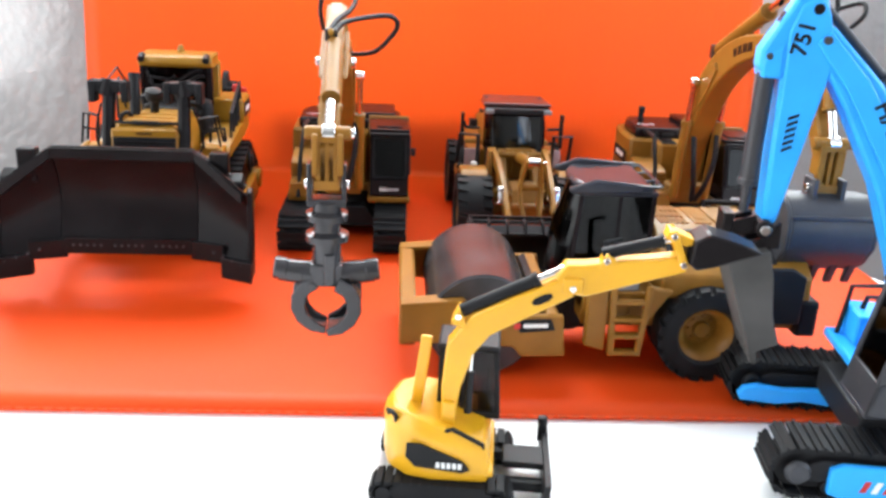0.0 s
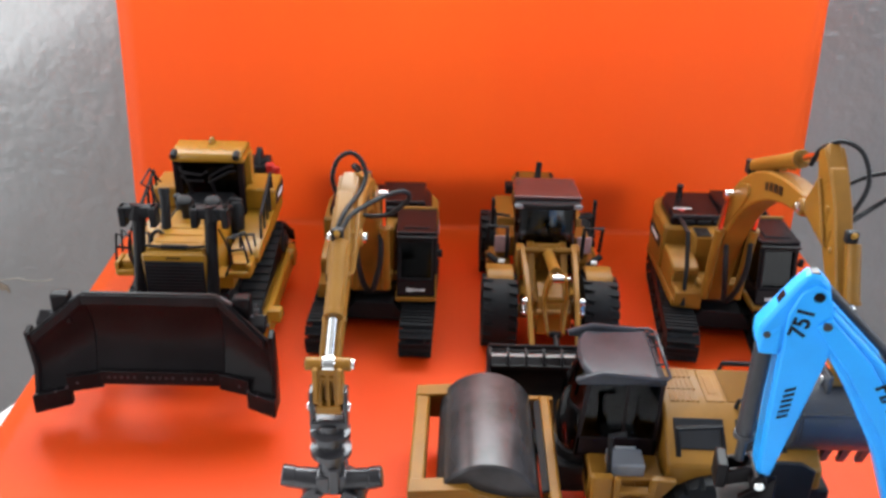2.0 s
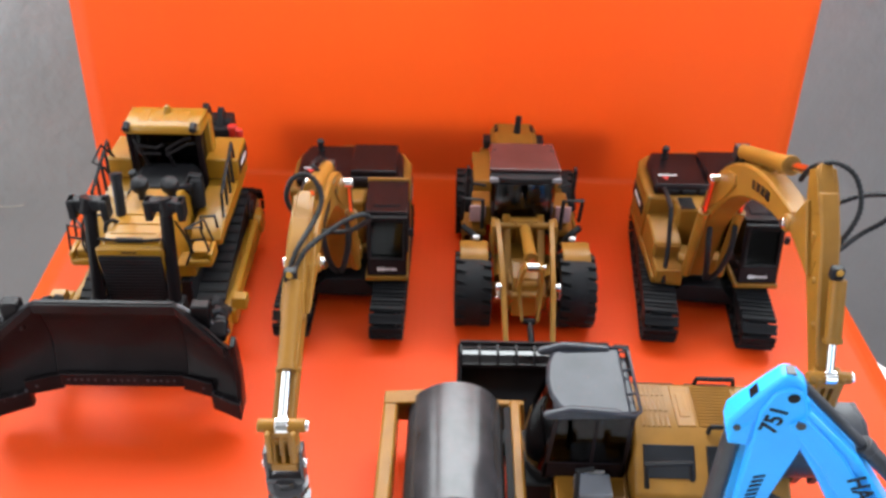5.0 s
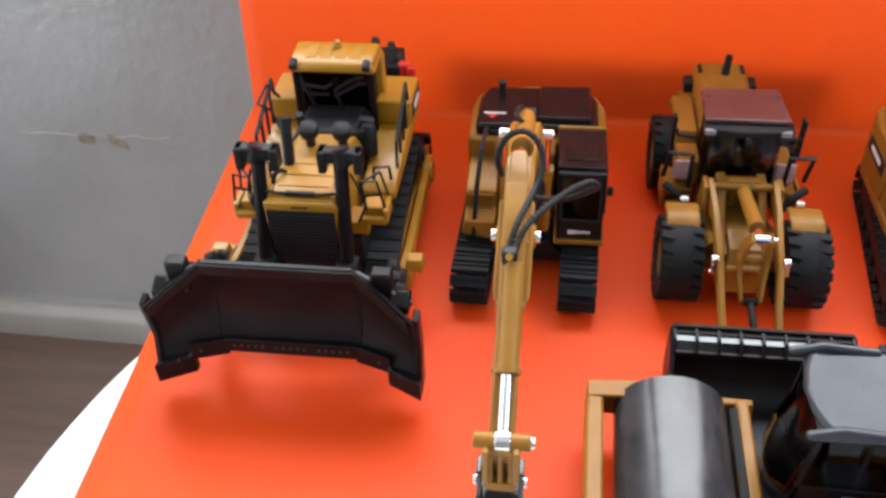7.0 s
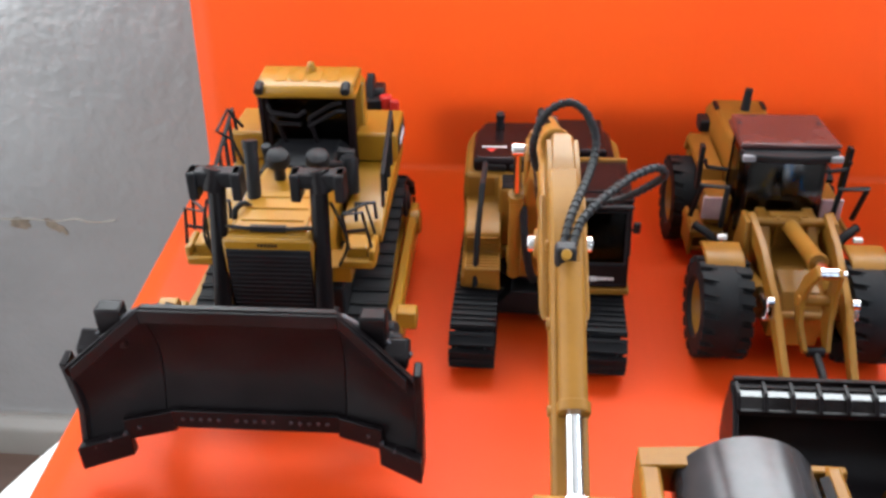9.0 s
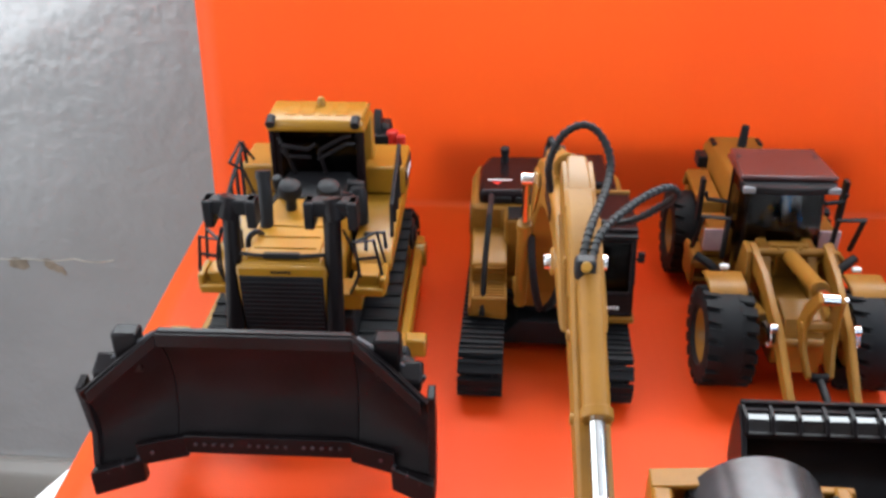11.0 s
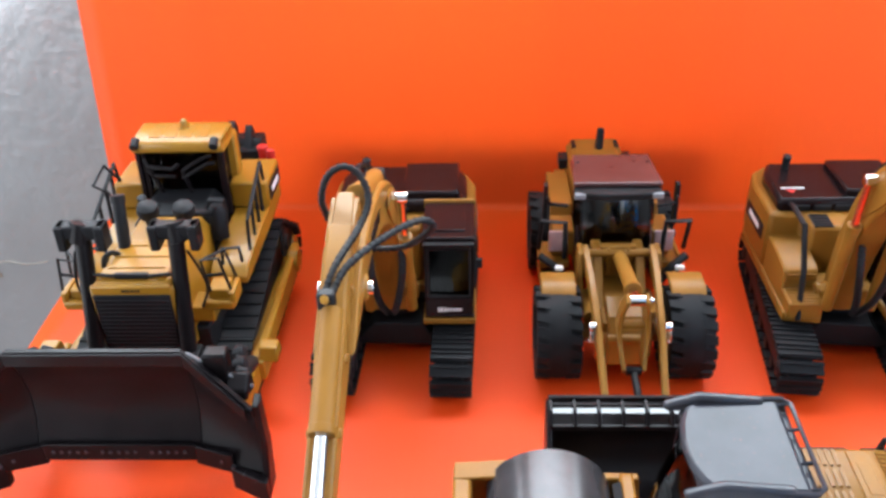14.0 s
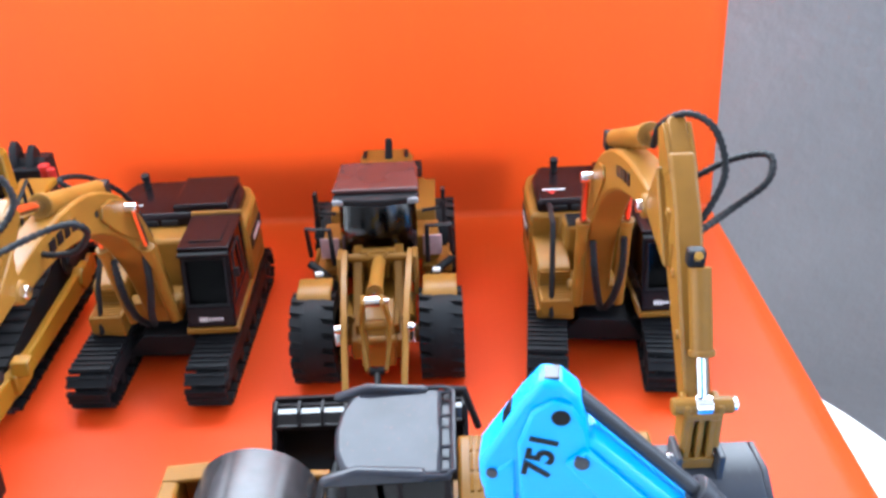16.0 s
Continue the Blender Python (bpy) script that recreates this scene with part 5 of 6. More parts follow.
    for s in (-1, 1):
        arm = part("lift_arm", converge(Shape().prism(ribbon([(-14, 39.5), (-30, 37), (-50, 29), (-66, 18), (-81, 10)], [3.2, 3.0, 3.4, 2.6, 2.2]), "x", s * 11.3 - 0.8, s * 11.3 + 0.8), s), OCHRE, root, "ochre lift arm", bevel=0.4)
        part("arm_rib", converge(Shape().prism(ribbon([(-14, 42.2), (-30, 39.6), (-50, 31.6), (-66, 20), (-81, 11.6)], [0.9] * 5), "x", s * 11.3 - 1.1, s * 11.3 + 1.1), s), OCHRE, arm, bevel=0.2)
        part("tower_plate", Shape().prism([(-24, 28), (-19, 42), (-12, 42.4), (-8, 28)], "x", s * 14.2 - 0.9, s * 14.2 + 0.9), OCHRE, root, bevel=0.4)
        part("rod_end", Shape().box((s * 12.9, -50.5, 30.0), (1.8, 3.0, 5.4), (-24, 0, 0)).cyl((s * 11.6, -50, 32), (s * 14.0, -50, 32), 1.7, n=14), CHROME, root, "bright flat rod end", bevel=0.3)
        bolt(root, (s * 12.8, -50, 25.8), (1, 0, 0), 0.8, 1.2)
        ram(root, (s * 11.3, -16, 22), (s * 11.3, -49, 27), 2.4, 0.6, OCHRE, CHROME, "lift_cylinder")
    part("pivot_tube", Shape().cyl((-14, -15, 39.8), (14, -15, 39.8), 1.6), OCHRE, root, bevel=0.3)
    part("crossbar_plate", Shape().box((0, -13.5, 39), (13, 3, 7)).box((-3.6, -14, 36.5), (1.4, 4, 11)).box((3.6, -14, 36.5), (1.4, 4, 11)), OCHRE, root, bevel=0.5)
    ram(root, (0.5, -15, 38.5), (0.7, -53, 45), 2.6, 0.8, OCHRE, CHROME, "tilt_cylinder")
    for d in (-1, 1):
        sh = Shape().prism(ribbon([(-55, 47.5), (-51, 40), (-50, 33), (-53, 26), (-60, 20.5)], [2.0, 2.8, 3.6, 3.0, 1.8]), "x", 0.6 + d * 3.0 - 0.7, 0.6 + d * 3.0 + 0.7)
        for v in sh.bm.verts:       # the two plates bow outwards in the middle
            v.co.x += d * 1.7 * math.sin(math.pi * max(0.0, min(1.0, (v.co.z - 20) / 27.5)))
        part("bellcrank", sh, OCHRE, root, bevel=0.4)
    bolt(root, (0.6, -50.5, 33.5), (1, 0, 0), 1.7, 5.6, OCHRE)
    bolt(root, (0.6, -54, 45.8), (1, 0, 0), 1.9, 2.6)
    bolt(root, (4.6, -54, 45.8), (1, 0, 0), 0.9, 1.4)
    part("bucket_rod", Shape().tube([(0.6, -59, 21), (0.8, -70, 18.5), (0.6, -82, 14)], 1.3, n=10).cyl((-2, -60, 21), (3, -60, 21), 1.5), STEELBLACK, root, bevel=0)
    # bucket
    b = new("bucket")
    b.parent = root
    tagged(b, "wide black loader bucket with a ribbed spill guard")
    prof = [(-116, 2.6), (-98, 1.6), (-88, 4), (-83.5, 10), (-82.5, 18), (-84, 29), (-86, 29), (-84.6, 18), (-85.6, 11), (-89.4, 6), (-98, 3.4), (-116, 3.6)]
    part("bucket_shell", Shape().prism(prof, "x", -29.5, 29.5), STEELBLACK, b, bevel=0.3)
    for s in (-1, 1):
        part("side_plate", Shape().prism([(-114, 1.8), (-98, 1.2), (-88, 3.6), (-83, 10), (-82, 18), (-83.6, 29.6), (-90, 26), (-104, 8)], "x", s * 30 - 0.8, s * 30 + 0.8), STEELBLACK, b, bevel=0.3)
    part("spill_guard", Shape().prism([(-83.2, 28.6), (-88.4, 28.0), (-91, 24.9), (-90.5, 24.2), (-84.5, 26)], "x", -29.5, 29.5), GLOSSBLACK, b, "glossy sloping spill guard", bevel=0)
    part("guard_lip", Shape().box((0, -91, 24.6), (59, 1.2, 1.6)).box((0, -83.2, 29.6), (60, 1.4, 1.4)), STEELBLACK, b, bevel=0.2)
    for k in range(9):
        part("guard_rib", Shape().prism([(-83, 29.8), (-88.6, 29.2), (-91.6, 25.8), (-91.4, 24.4), (-84, 27)], "x", -29.4 + k * 7.35 - 0.5, -29.4 + k * 7.35 + 0.5), STEELBLACK, b, bevel=0.1)
    part("cutting_lip", Shape().box((0, -115.5, 2.4), (60, 4, 1.4)), STEELBLACK, b, bevel=0.2)


wheel_loader()

# ---- the road roller ----


def road_roller():
    root = thing("road_roller", pose(0.070, 0.2905, 0.0, 0, 0, -90), "ochre yellow die-cast road roller with a dark steel drum", "toy roller")
    # drum and its frame: +x is the side with the ladder
    part("drum", Shape().lathe([(0, -27), (17.2, -27), (18.0, -26.2), (18.0, 26.2), (17.2, 27), (0, 27)], (-1, -38.0, 18.0), (1, 0, 0), 96), DRUMSTEEL, root, "dark steel roller drum with a satin sheen", bevel=0)
    part("drum_hub", Shape().lathe([(0, -28.4), (6, -28.4), (9, -26), (9, 26), (6, 28.4), (0, 28.4)], (-1, -38.0, 18.0), (1, 0, 0), 32), BLACK, root, bevel=0)
    side = [(-65, 12), (-65, 26), (-45, 28), (-40, 25.5), (-30, 23.5), (-12, 23.5), (-10.5, 9), (-25, 8.5), (-28, 12), (-60, 13)]
    frame_ob = new("drum_frame")
    frame_ob.parent = root
    tagged(frame_ob, "ochre drum frame with bevelled side plates")
    for x in (-29.6, 27.6):
        plate = part("side_plate", Shape().prism(side, "x", x - 1.3, x + 1.3), OCHRE, frame_ob, bevel=0.6)
    for x0, x1 in ((22.5, 29), (-31, -24.5)):
        part("flange", Shape().prism([(-65, 25.2), (-65, 26.5), (-45, 28.4), (-43, 26.4), (-46, 26.8)], "x", x0, x1), OCHRE, frame_ob, bevel=0.3)
    part("front_beam", Shape().box((-1, -62.5, 19), (59, 5.5, 14.6)), OCHRE, frame_ob, bevel=1.0)
    part("rear_beam", Shape().box((-1, -15.5, 17), (59, 4.4, 14)), OCHRE, frame_ob, bevel=1.0)
    part("scraper", Shape().box((-1, -18.6, 24), (50, 2.6, 1.2), (30, 0, 0)), BLACK, frame_ob, bevel=0.2)
    part("decal", Shape().prism([(-28, 22), (-16, 22.6), (-14.5, 18.6), (-26, 17.4)], "x", 29.0, 29.25), BLACK, frame_ob, "black decal with pale print bar", bevel=0)
    part("decal_bar", Shape().prism([(-25, 20.6), (-17, 20.9), (-17, 19.6), (-25, 19.3)], "x", 29.2, 29.4), WHITE, frame_ob, "pale printed bar", bevel=0)
    part("decal_bar", Shape().prism([(-28, 20.6), (-26, 20.9), (-26, 19), (-28, 18.6)], "x", 29.2, 29.4), RED, frame_ob, "small red printed bar", bevel=0)
    # chassis
    part("joint", Shape().box((-1, -6, 16), (18, 18, 12)).cyl((-1, -6, 8), (-1, -6, 26), 7), BLACK, root, bevel=0.8)
    part("chassis", Shape().box((-1, 34, 22), (40, 76, 12)).box((-1, 4, 24), (44, 16, 8)), OCHRE, root, bevel=1.0)
    for x in (-21.5, 20.5):
        wheel(root, x, 37, 16.5, 16.5, 15, OCHRE, 20)
    part("axle", Shape().cyl((-20, 37, 16.5), (20, 37, 16.5), 4), BLACK, root, bevel=0)
    # hood
    hood = part("engine_hood", Shape().prism([(-24, 28), (23, 28), (22.5, 36), (4, 48), (-17, 48), (-24, 38)], "y", 21, 72), OCHRE, root, "ochre engine hood with louvres", bevel=1.0)
    for y0, y1 in ((24, 41), (45, 61)):
        for x, z, tilt in ((13.1, 42.1, -57.0), (-20.6, 43.1, 55.0)):
            part("side_vent", Shape().box((x, (y0 + y1) / 2, z), (0.9, y1 - y0, 11), (0, tilt, 0)), BLACK, hood, "black side vent panel", bevel=0.3)
    for gx in (-13.6, -6.5, 0.6):
        for k in range(6):
            part("louvre", Shape().box((gx, 24.6 + k * 1.75, 48.1), (5.6, 0.8, 0.9), (20, 0, 0)), OCHRE, hood, bevel=0)
    part("hood_panel", Shape().box((-6.5, 39.4, 48.05), (19, 6.2, 0.7)), OCHRE, hood, bevel=0.25)
    part("panel_recess", Shape().box((-6.5, 39.4, 48.3), (11, 3.4, 0.6)), OCHRE, hood, bevel=0.25)
    for k in range(13):
        part("louvre", Shape().box((-15.2 + k * 1.45, 50.6, 48.2), (0.75, 14, 0.9), (0, 18, 0)), OCHRE, hood, bevel=0)
    part("rear_panel", Shape().box((-6.5, 65.2, 48.05), (19, 12, 0.8)), OCHRE, hood, bevel=0.4)
    for x in (-18, 4.6):
        part("hood_handle", Shape().tube([(x, 46, 46.5), (x, 46.6, 50), (x, 59.4, 50), (x, 60, 46.5)], 0.95, n=8, soft=False), BLACK, hood, "black hood grab handle", bevel=0)
    part("bumper", Shape().box((-1, 73, 21), (46, 7, 13)), BLACK, root, "black rear bumper", bevel=1.2)
    part("rear_guard", Shape().prism([(50, 20), (69, 20), (69, 37), (64, 40), (50, 40)], "x", 22.6, 24.4), BLACK, root, "black guard beside the rear end", bevel=0.6)
    part("tail_box", Shape().box((-1, 70, 36), (34, 4, 12)), BLACK, root, bevel=0.6)
    # cab: rounded smoked front, flat grey roof with a tubular rim
    cab = cab_shell(root, -16.5, 10.5, -8.5, 19.5, 29, 59, 2.0, 1.5, 8.0, SMOKE, BROWNPLASTIC, ROOFSMOKE, 0.4)
    part("front_bulge", Shape().loft([[(-3 + x * w, -8.5 + dy + lean, z) for x, dy in ((-13, 4), (-12, -1), (-7, -4.4), (0, -5.6), (7, -4.4), (12, -1), (13, 4))] for z, w, lean in ((29, 0.86, 0.0), (36, 0.98, 0.0), (46, 1.0, 1.6), (59.8, 0.95, 5.8))]), DARKGLASS, cab, "smoked bubble windscreen", bevel=0)
    roof = part("roof_plate", Shape().prism([(-18.2, -3), (-15.5, -6), (-10, -8), (-3, -8.8), (4, -8), (9.5, -6), (12.2, -3), (12.5, 0), (12.5, 17.6), (-18.5, 17.6), (-18.5, 0)], "z", 60.4, 63.2), ROOFSMOKE, cab, "flat grey plastic cab roof with upturned sides", bevel=1.2)
    for x in (10.5, -19.2):
        part("roof_side", Shape().prism([(-11, 62), (-2, 65.2), (14, 64), (14, 61), (-10, 60)], "x", x, x + 2.7), ROOFSMOKE, cab, bevel=0.9)
    part("roof_rim", Shape().tube([(-18, -4, 63.4), (-18.6, 18.4, 63.2), (-17, 20.4, 63), (11, 20.4, 63), (13, 18.4, 63.2), (12.4, -3, 63.4)], 0.6, n=8, soft=False), ROOFSMOKE, cab, "grey tubular roof rim", bevel=0)
    sh = Shape()
    for y in (-17, -8, 3, 11):
        sh.cyl((y, 16, 62.4), (y, 20.4, 63), 0.45, n=8)
    part("rim_stay", sh, ROOFSMOKE, cab, bevel=0)
    part("mirror", Shape().tube([(-18, 17, 54), (-29, 19, 54), (-30, 23, 53), (-29, 27, 40)], 1.1, n=8, soft=False), BLACK, cab, "black mirror arm", bevel=0)
    part("maker_print", Shape().box((10.8, 9, 33), (0.3, 7, 1.2)), WHITE, cab, "pale printed bar", bevel=0)
    # deck, ladder and rails
    part("platform", Shape().box((16, 8, 29), (14, 24, 2)), OCHRE, root, bevel=0.5)
    part("battery_box", Shape().box((17, 8, 32), (9, 12, 5)), LAMP, root, "pale grey battery box beside the cab", bevel=0.6)
    ladder = new("ladder")
    ladder.parent = root
    part("rail", Shape().prism([(4, 9), (6, 9), (5, 34), (3, 34)], "x", 26, 28), OCHRE, ladder, bevel=0.3)
    part("rail", Shape().prism([(13, 9), (15, 9), (17, 34), (15, 34)], "x", 26, 28), OCHRE, ladder, bevel=0.3)
    for z in (10, 16, 22, 28):
        part("rung", Shape().box((26.5, 9.5, z), (3.4, 10.5, 1.4)), OCHRE, ladder, bevel=0.3)
    part("side_skirt", Shape().prism([(-4, 12), (3, 10), (3, 33), (-4, 33)], "x", 23.5, 26.5).prism([(16, 20), (24, 32), (16, 33)], "x", 23.5, 26.5), OCHRE, root, bevel=0.6)
    handrail(root, [[(22, 2, 30), (22, 1, 47), (22, 6, 48)], [(22, 24, 40), (22, 22, 51), (22, 36, 52), (22, 38, 44)]], 1.0)


road_roller()

# ---- the blue excavator ----


def blue_excavator():
    a = -98.0
    root = thing("excavator", pose(0.1555, 0.2230, -0.0, 0, 0, a), "bright blue die-cast tracked excavator with a raised boom", "toy excavator")
    circ = [(-41, 8.4, 6.9), (40, 8.4, 6.9)]
    for s in (-1, 1):
        t = crawler(root, "crawler_track", s * 25, 14, circ, 4.6, (0.0,), BLACK)
        part("blue_frame", Shape().prism([(-33, 3), (-33, 10.5), (-30, 12), (32, 12), (35, 10), (35, 3), (30, 2), (-30, 2)], "x", s * 6.6 - 1.3, s * 6.6 + 1.3), BLUE, t, "blue track side frame", bevel=0.7)
        for k in range(9):
            part("stripe", Shape().prism([(-25 + k * 3.0, 4.8), (-23.5 + k * 3.0, 4.8), (-22.3 + k * 3.0, 8.2), (-23.8 + k * 3.0, 8.2)], "x", s * 7.95 - 0.12, s * 7.95 + 0.12), RED if k % 2 == 0 else WHITE, t, "slanted red and white warning stripe", bevel=0)
        part("idler_hub", Shape().lathe([(0, 1.2), (2.6, 1.0), (3.4, 0), (3.4, -1), (0, -1)], (s * 6.8, -41, 8.4), (s, 0, 0), 20), GREY, t, bevel=0)
        part("inner_frame", Shape().prism([(-45, 3.6), (-46, 5.6), (-44.5, 8.2), (-40, 9.2), (-32, 8.4), (-20, 9), (-12, 12), (-2, 12), (8, 5), (-2, 3.4), (-10, 5), (-18, 3.6), (-26, 4.4), (-34, 3)], "x", -s * 8.6 - 1.4, -s * 8.6 + 1.4), BLUE, t, "blue cast inner frame", bevel=0.7)
    part("undercarriage", Shape().box((0, 0, 14), (36, 44, 9)).cyl((0, 2, 15), (0, 2, 23), 17, n=32), BLACK, root, bevel=0.8)
    part("deck", Shape().box((0, 12, 24.5), (56, 62, 3)), BLUE, root, bevel=0.8)
    part("engine_housing", Shape().box((0, 30, 37), (56, 30, 24)), BLUE, root, bevel=2.5)
    part("counterweight", Shape().prism([(-28, 40), (28, 40), (26, 52), (14, 57), (-14, 57), (-26, 52)], "z", 24, 44), GREY, root, bevel=1.5)
    part("side_box", Shape().box((-20, -6, 31), (14, 18, 10)), BLUE, root, bevel=0.8)
    handrail(root, [[(-23, -17, 24), (-23, -15, 42), (-23, -2, 43), (-23, 4, 40)], [(-20, -12, 36), (-20, -11, 40), (-20, -8, 40), (-20, -7, 36)]], 0.8)
    cab = cab_shell(root, 9, 28, -26, 6, 24, 56, 6.0, 2.0, 10.0, DARKGLASS, GREY, GREY, 0.6)
    # boom and stick in their plane; y runs backwards
    bx = -1.0
    foot, knee, tip = (-6, 34), (-22, 82), (-45, 118)
    boom = part("boom", Shape().prism(ribbon([foot, (-8, 56), (-19, 82), (-33, 103.5), (-46.5, 119)], [5, 7.2, 6.8, 5.6, 3.4]), "x", bx - 4.4, bx + 4.4), BLUE, root, "blue boom with dark lettering", bevel=1.0)
    part("boom_plate", Shape().prism(ribbon([(-12, 68), (-21, 85), (-35, 106), (-46, 118.2)], [3.2, 3.4, 3.0, 2.2]), "x", bx + 4.2, bx + 5.4), BLUE, boom, bevel=0.4)
    d = Vector((0, -45 + 10, 118 - 62)).normalized()
    up = Vector((1, 0, 0))
    xdir = -d                                           # text runs from the elbow down the boom
    ydir = up.cross(xdir)
    mt = Matrix((xdir, ydir, up)).transposed().to_4x4()
    mt.translation = Vector((bx + 5.5, -22.4, 92))
    lettering("lettering", "HAMMER", 6.2, mt, BLACK, boom, "dark printed word on the boom")
    bolt(root, (bx + 5.3, -45.2, 117.5), (1, 0, 0), 1.1, 0.6, GREY)
    stick_pts = [(-51.5, 130.3), (-48.5, 130), (-46, 127.5), (-44.5, 122), (-43, 107), (-45.7, 88.5), (-49.4, 67.5), (-53.2, 67.5), (-54.1, 91), (-54.6, 107.5), (-58, 107), (-60.3, 109), (-60.5, 114), (-57.2, 120.5), (-54.3, 126.2)]
    def tapered(sh):
        for v in sh.bm.verts:       # the head is narrower than the middle
            f = 1 - 0.4 * max(0.0, min(1.0, (v.co.z - 108) / 20))
            v.co.x = bx + 3.6 + (v.co.x - bx - 3.6) * f
        return sh
    stick = part("stick", tapered(Shape().prism(stick_pts, "x", bx - 5.0, bx + 3.6)), BLUE, root, "blue dipper stick", bevel=1.0)
    cheek = [(-49.5, 127.8), (-46.8, 126.8), (-45, 123.5), (-42.4, 113), (-43, 107), (-46.2, 88.5), (-49.8, 69), (-52.8, 69), (-53.7, 91), (-54.2, 111), (-54.6, 119), (-52.6, 125.5)]
    part("stick_cheek", Shape().prism(cheek, "x", bx + 3.4, bx + 4.5), BLUE, stick, bevel=0.5)
    part("stick_cheek", tapered(Shape().prism(cheek, "x", bx - 5.8, bx - 4.8)), BLUE, stick, bevel=0.5)
    for y0, z0 in ((-57.05, 121.2),):
        part("casting_slot", Shape().prism([(y0, z0), (y0 + 1.25, z0 + 2.7), (y0 + 1.6, z0 + 2.4), (y0 + 0.35, z0 - 0.3)], "x", bx - 0.6, bx + 2.2), STEELBLACK, stick, "dark slot in the casting", bevel=0.1)
    part("head_slot", Shape().box((bx + 1, -49.9, 130.2), (3.0, 2.2, 0.5), (5, 0, 0)), GREY, stick, "grey slot in the stick head", bevel=0.15)
    bolt(stick, (bx + 3.8, -48.4, 124.9), (1, 0, 0), 1.4, 0.9, STEELBLACK)
    bolt(stick, (bx + 3.6, -58.4, 112.6), (1, 0, 0), 0.9, 0.5, GREY)
    ms = Matrix(((0, 0, 1), (0.17, -0.985, 0), (0.985, 0.17, 0))).to_4x4()
    lettering("lettering", "751", 5.8, Matrix.Translation((bx + 4.65, -51.0, 117.5)) @ ms, BLACK, stick, "dark printed number on the stick")
    for k in range(6):
        part("decal_stripe", Shape().prism([(-51.8 + k * 0.1, 88.0 + k * 1.7), (-49.2 + k * 0.1, 89.2 + k * 1.7), (-49.2 + k * 0.1, 90.0 + k * 1.7), (-51.8 + k * 0.1, 88.8 + k * 1.7)], "x", bx + 4.45, bx + 4.7), BLACK, stick, "small dark slanted decal bar", bevel=0)
    # grey stick cylinder over the boom, dark bucket cylinder in front of the stick
    ram(root, (bx, -6, 88), (bx, -46, 125.6), 2.2, 0.55, GREY, GREY, "stick_cylinder")
    part("cylinder_mount", Shape().prism([(-17, 84), (-7, 91), (-3.6, 88), (-5, 76), (-9, 68)], "x", bx - 3, bx + 3), BLUE, root, bevel=0.8)
    ram(root, (bx, -57.6, 108), (bx, -57.6, 70), 2.4, 0.8, GREY, GREY, "bucket_cylinder")
    part("cylinder_bracket", Shape().prism([(-54.6, 107), (-59.6, 107), (-59.8, 111.5), (-55, 116)], "x", bx - 5, bx + 4), BLUE, root, bevel=0.6)
    part("linkage", Shape().box((bx - 3, -58, 66), (1.6, 9, 5), (20, 0, 0)).box((bx + 2.4, -58, 66), (1.6, 9, 5), (20, 0, 0)).box((bx, -62, 66), (8, 3, 8)).cyl((bx - 6, -52.5, 66.5), (bx + 6, -52.5, 66.5), 2.4), STEELBLACK, root, bevel=0.5)
    bolt(root, (bx + 6.2, -52.5, 66.5), (1, 0, 0), 1.4, 0.6)
    bk = new("digging_bucket")
    bk.parent = root
    tagged(bk, "dark grey digging bucket")
    prof = [(-62, 58.5), (-51, 61.5), (-49, 54), (-47.4, 43), (-44.5, 34.5), (-52, 31), (-55.5, 40), (-58.5, 48)]
    for x in (bx - 9, bx + 9):
        part("side_plate", Shape().prism(prof, "x", x - 0.9, x + 0.9), STAINED, bk, bevel=0.4)
    part("bucket_shell", Shape().prism([(-62, 58.5), (-58.5, 48), (-55.5, 40), (-52, 31), (-50.6, 31.8), (-54, 40.4), (-57, 48.4), (-60.2, 58.2)], "x", bx - 9, bx + 9).prism([(-62, 58.5), (-51, 61.5), (-51, 60), (-61, 57)], "x", bx - 9, bx + 9), STAINED, bk, bevel=0.4)
    for x in (bx - 4, bx + 4):
        part("hinge_ear", Shape().prism([(-57, 60), (-48, 68.5), (-47.5, 61)], "x", x - 1, x + 1), STEELBLACK, bk, bevel=0.3)
    for k in range(4):
        x = bx - 7.5 + k * 5
        part("tooth", Shape().prism([(-53, 33), (-50, 32.4), (-49.4, 27.6), (-51, 27.6)], "x", x - 1.2, x + 1.2), STAINED, bk, bevel=0.2)


blue_excavator()

# ---- the small yellow excavator ----


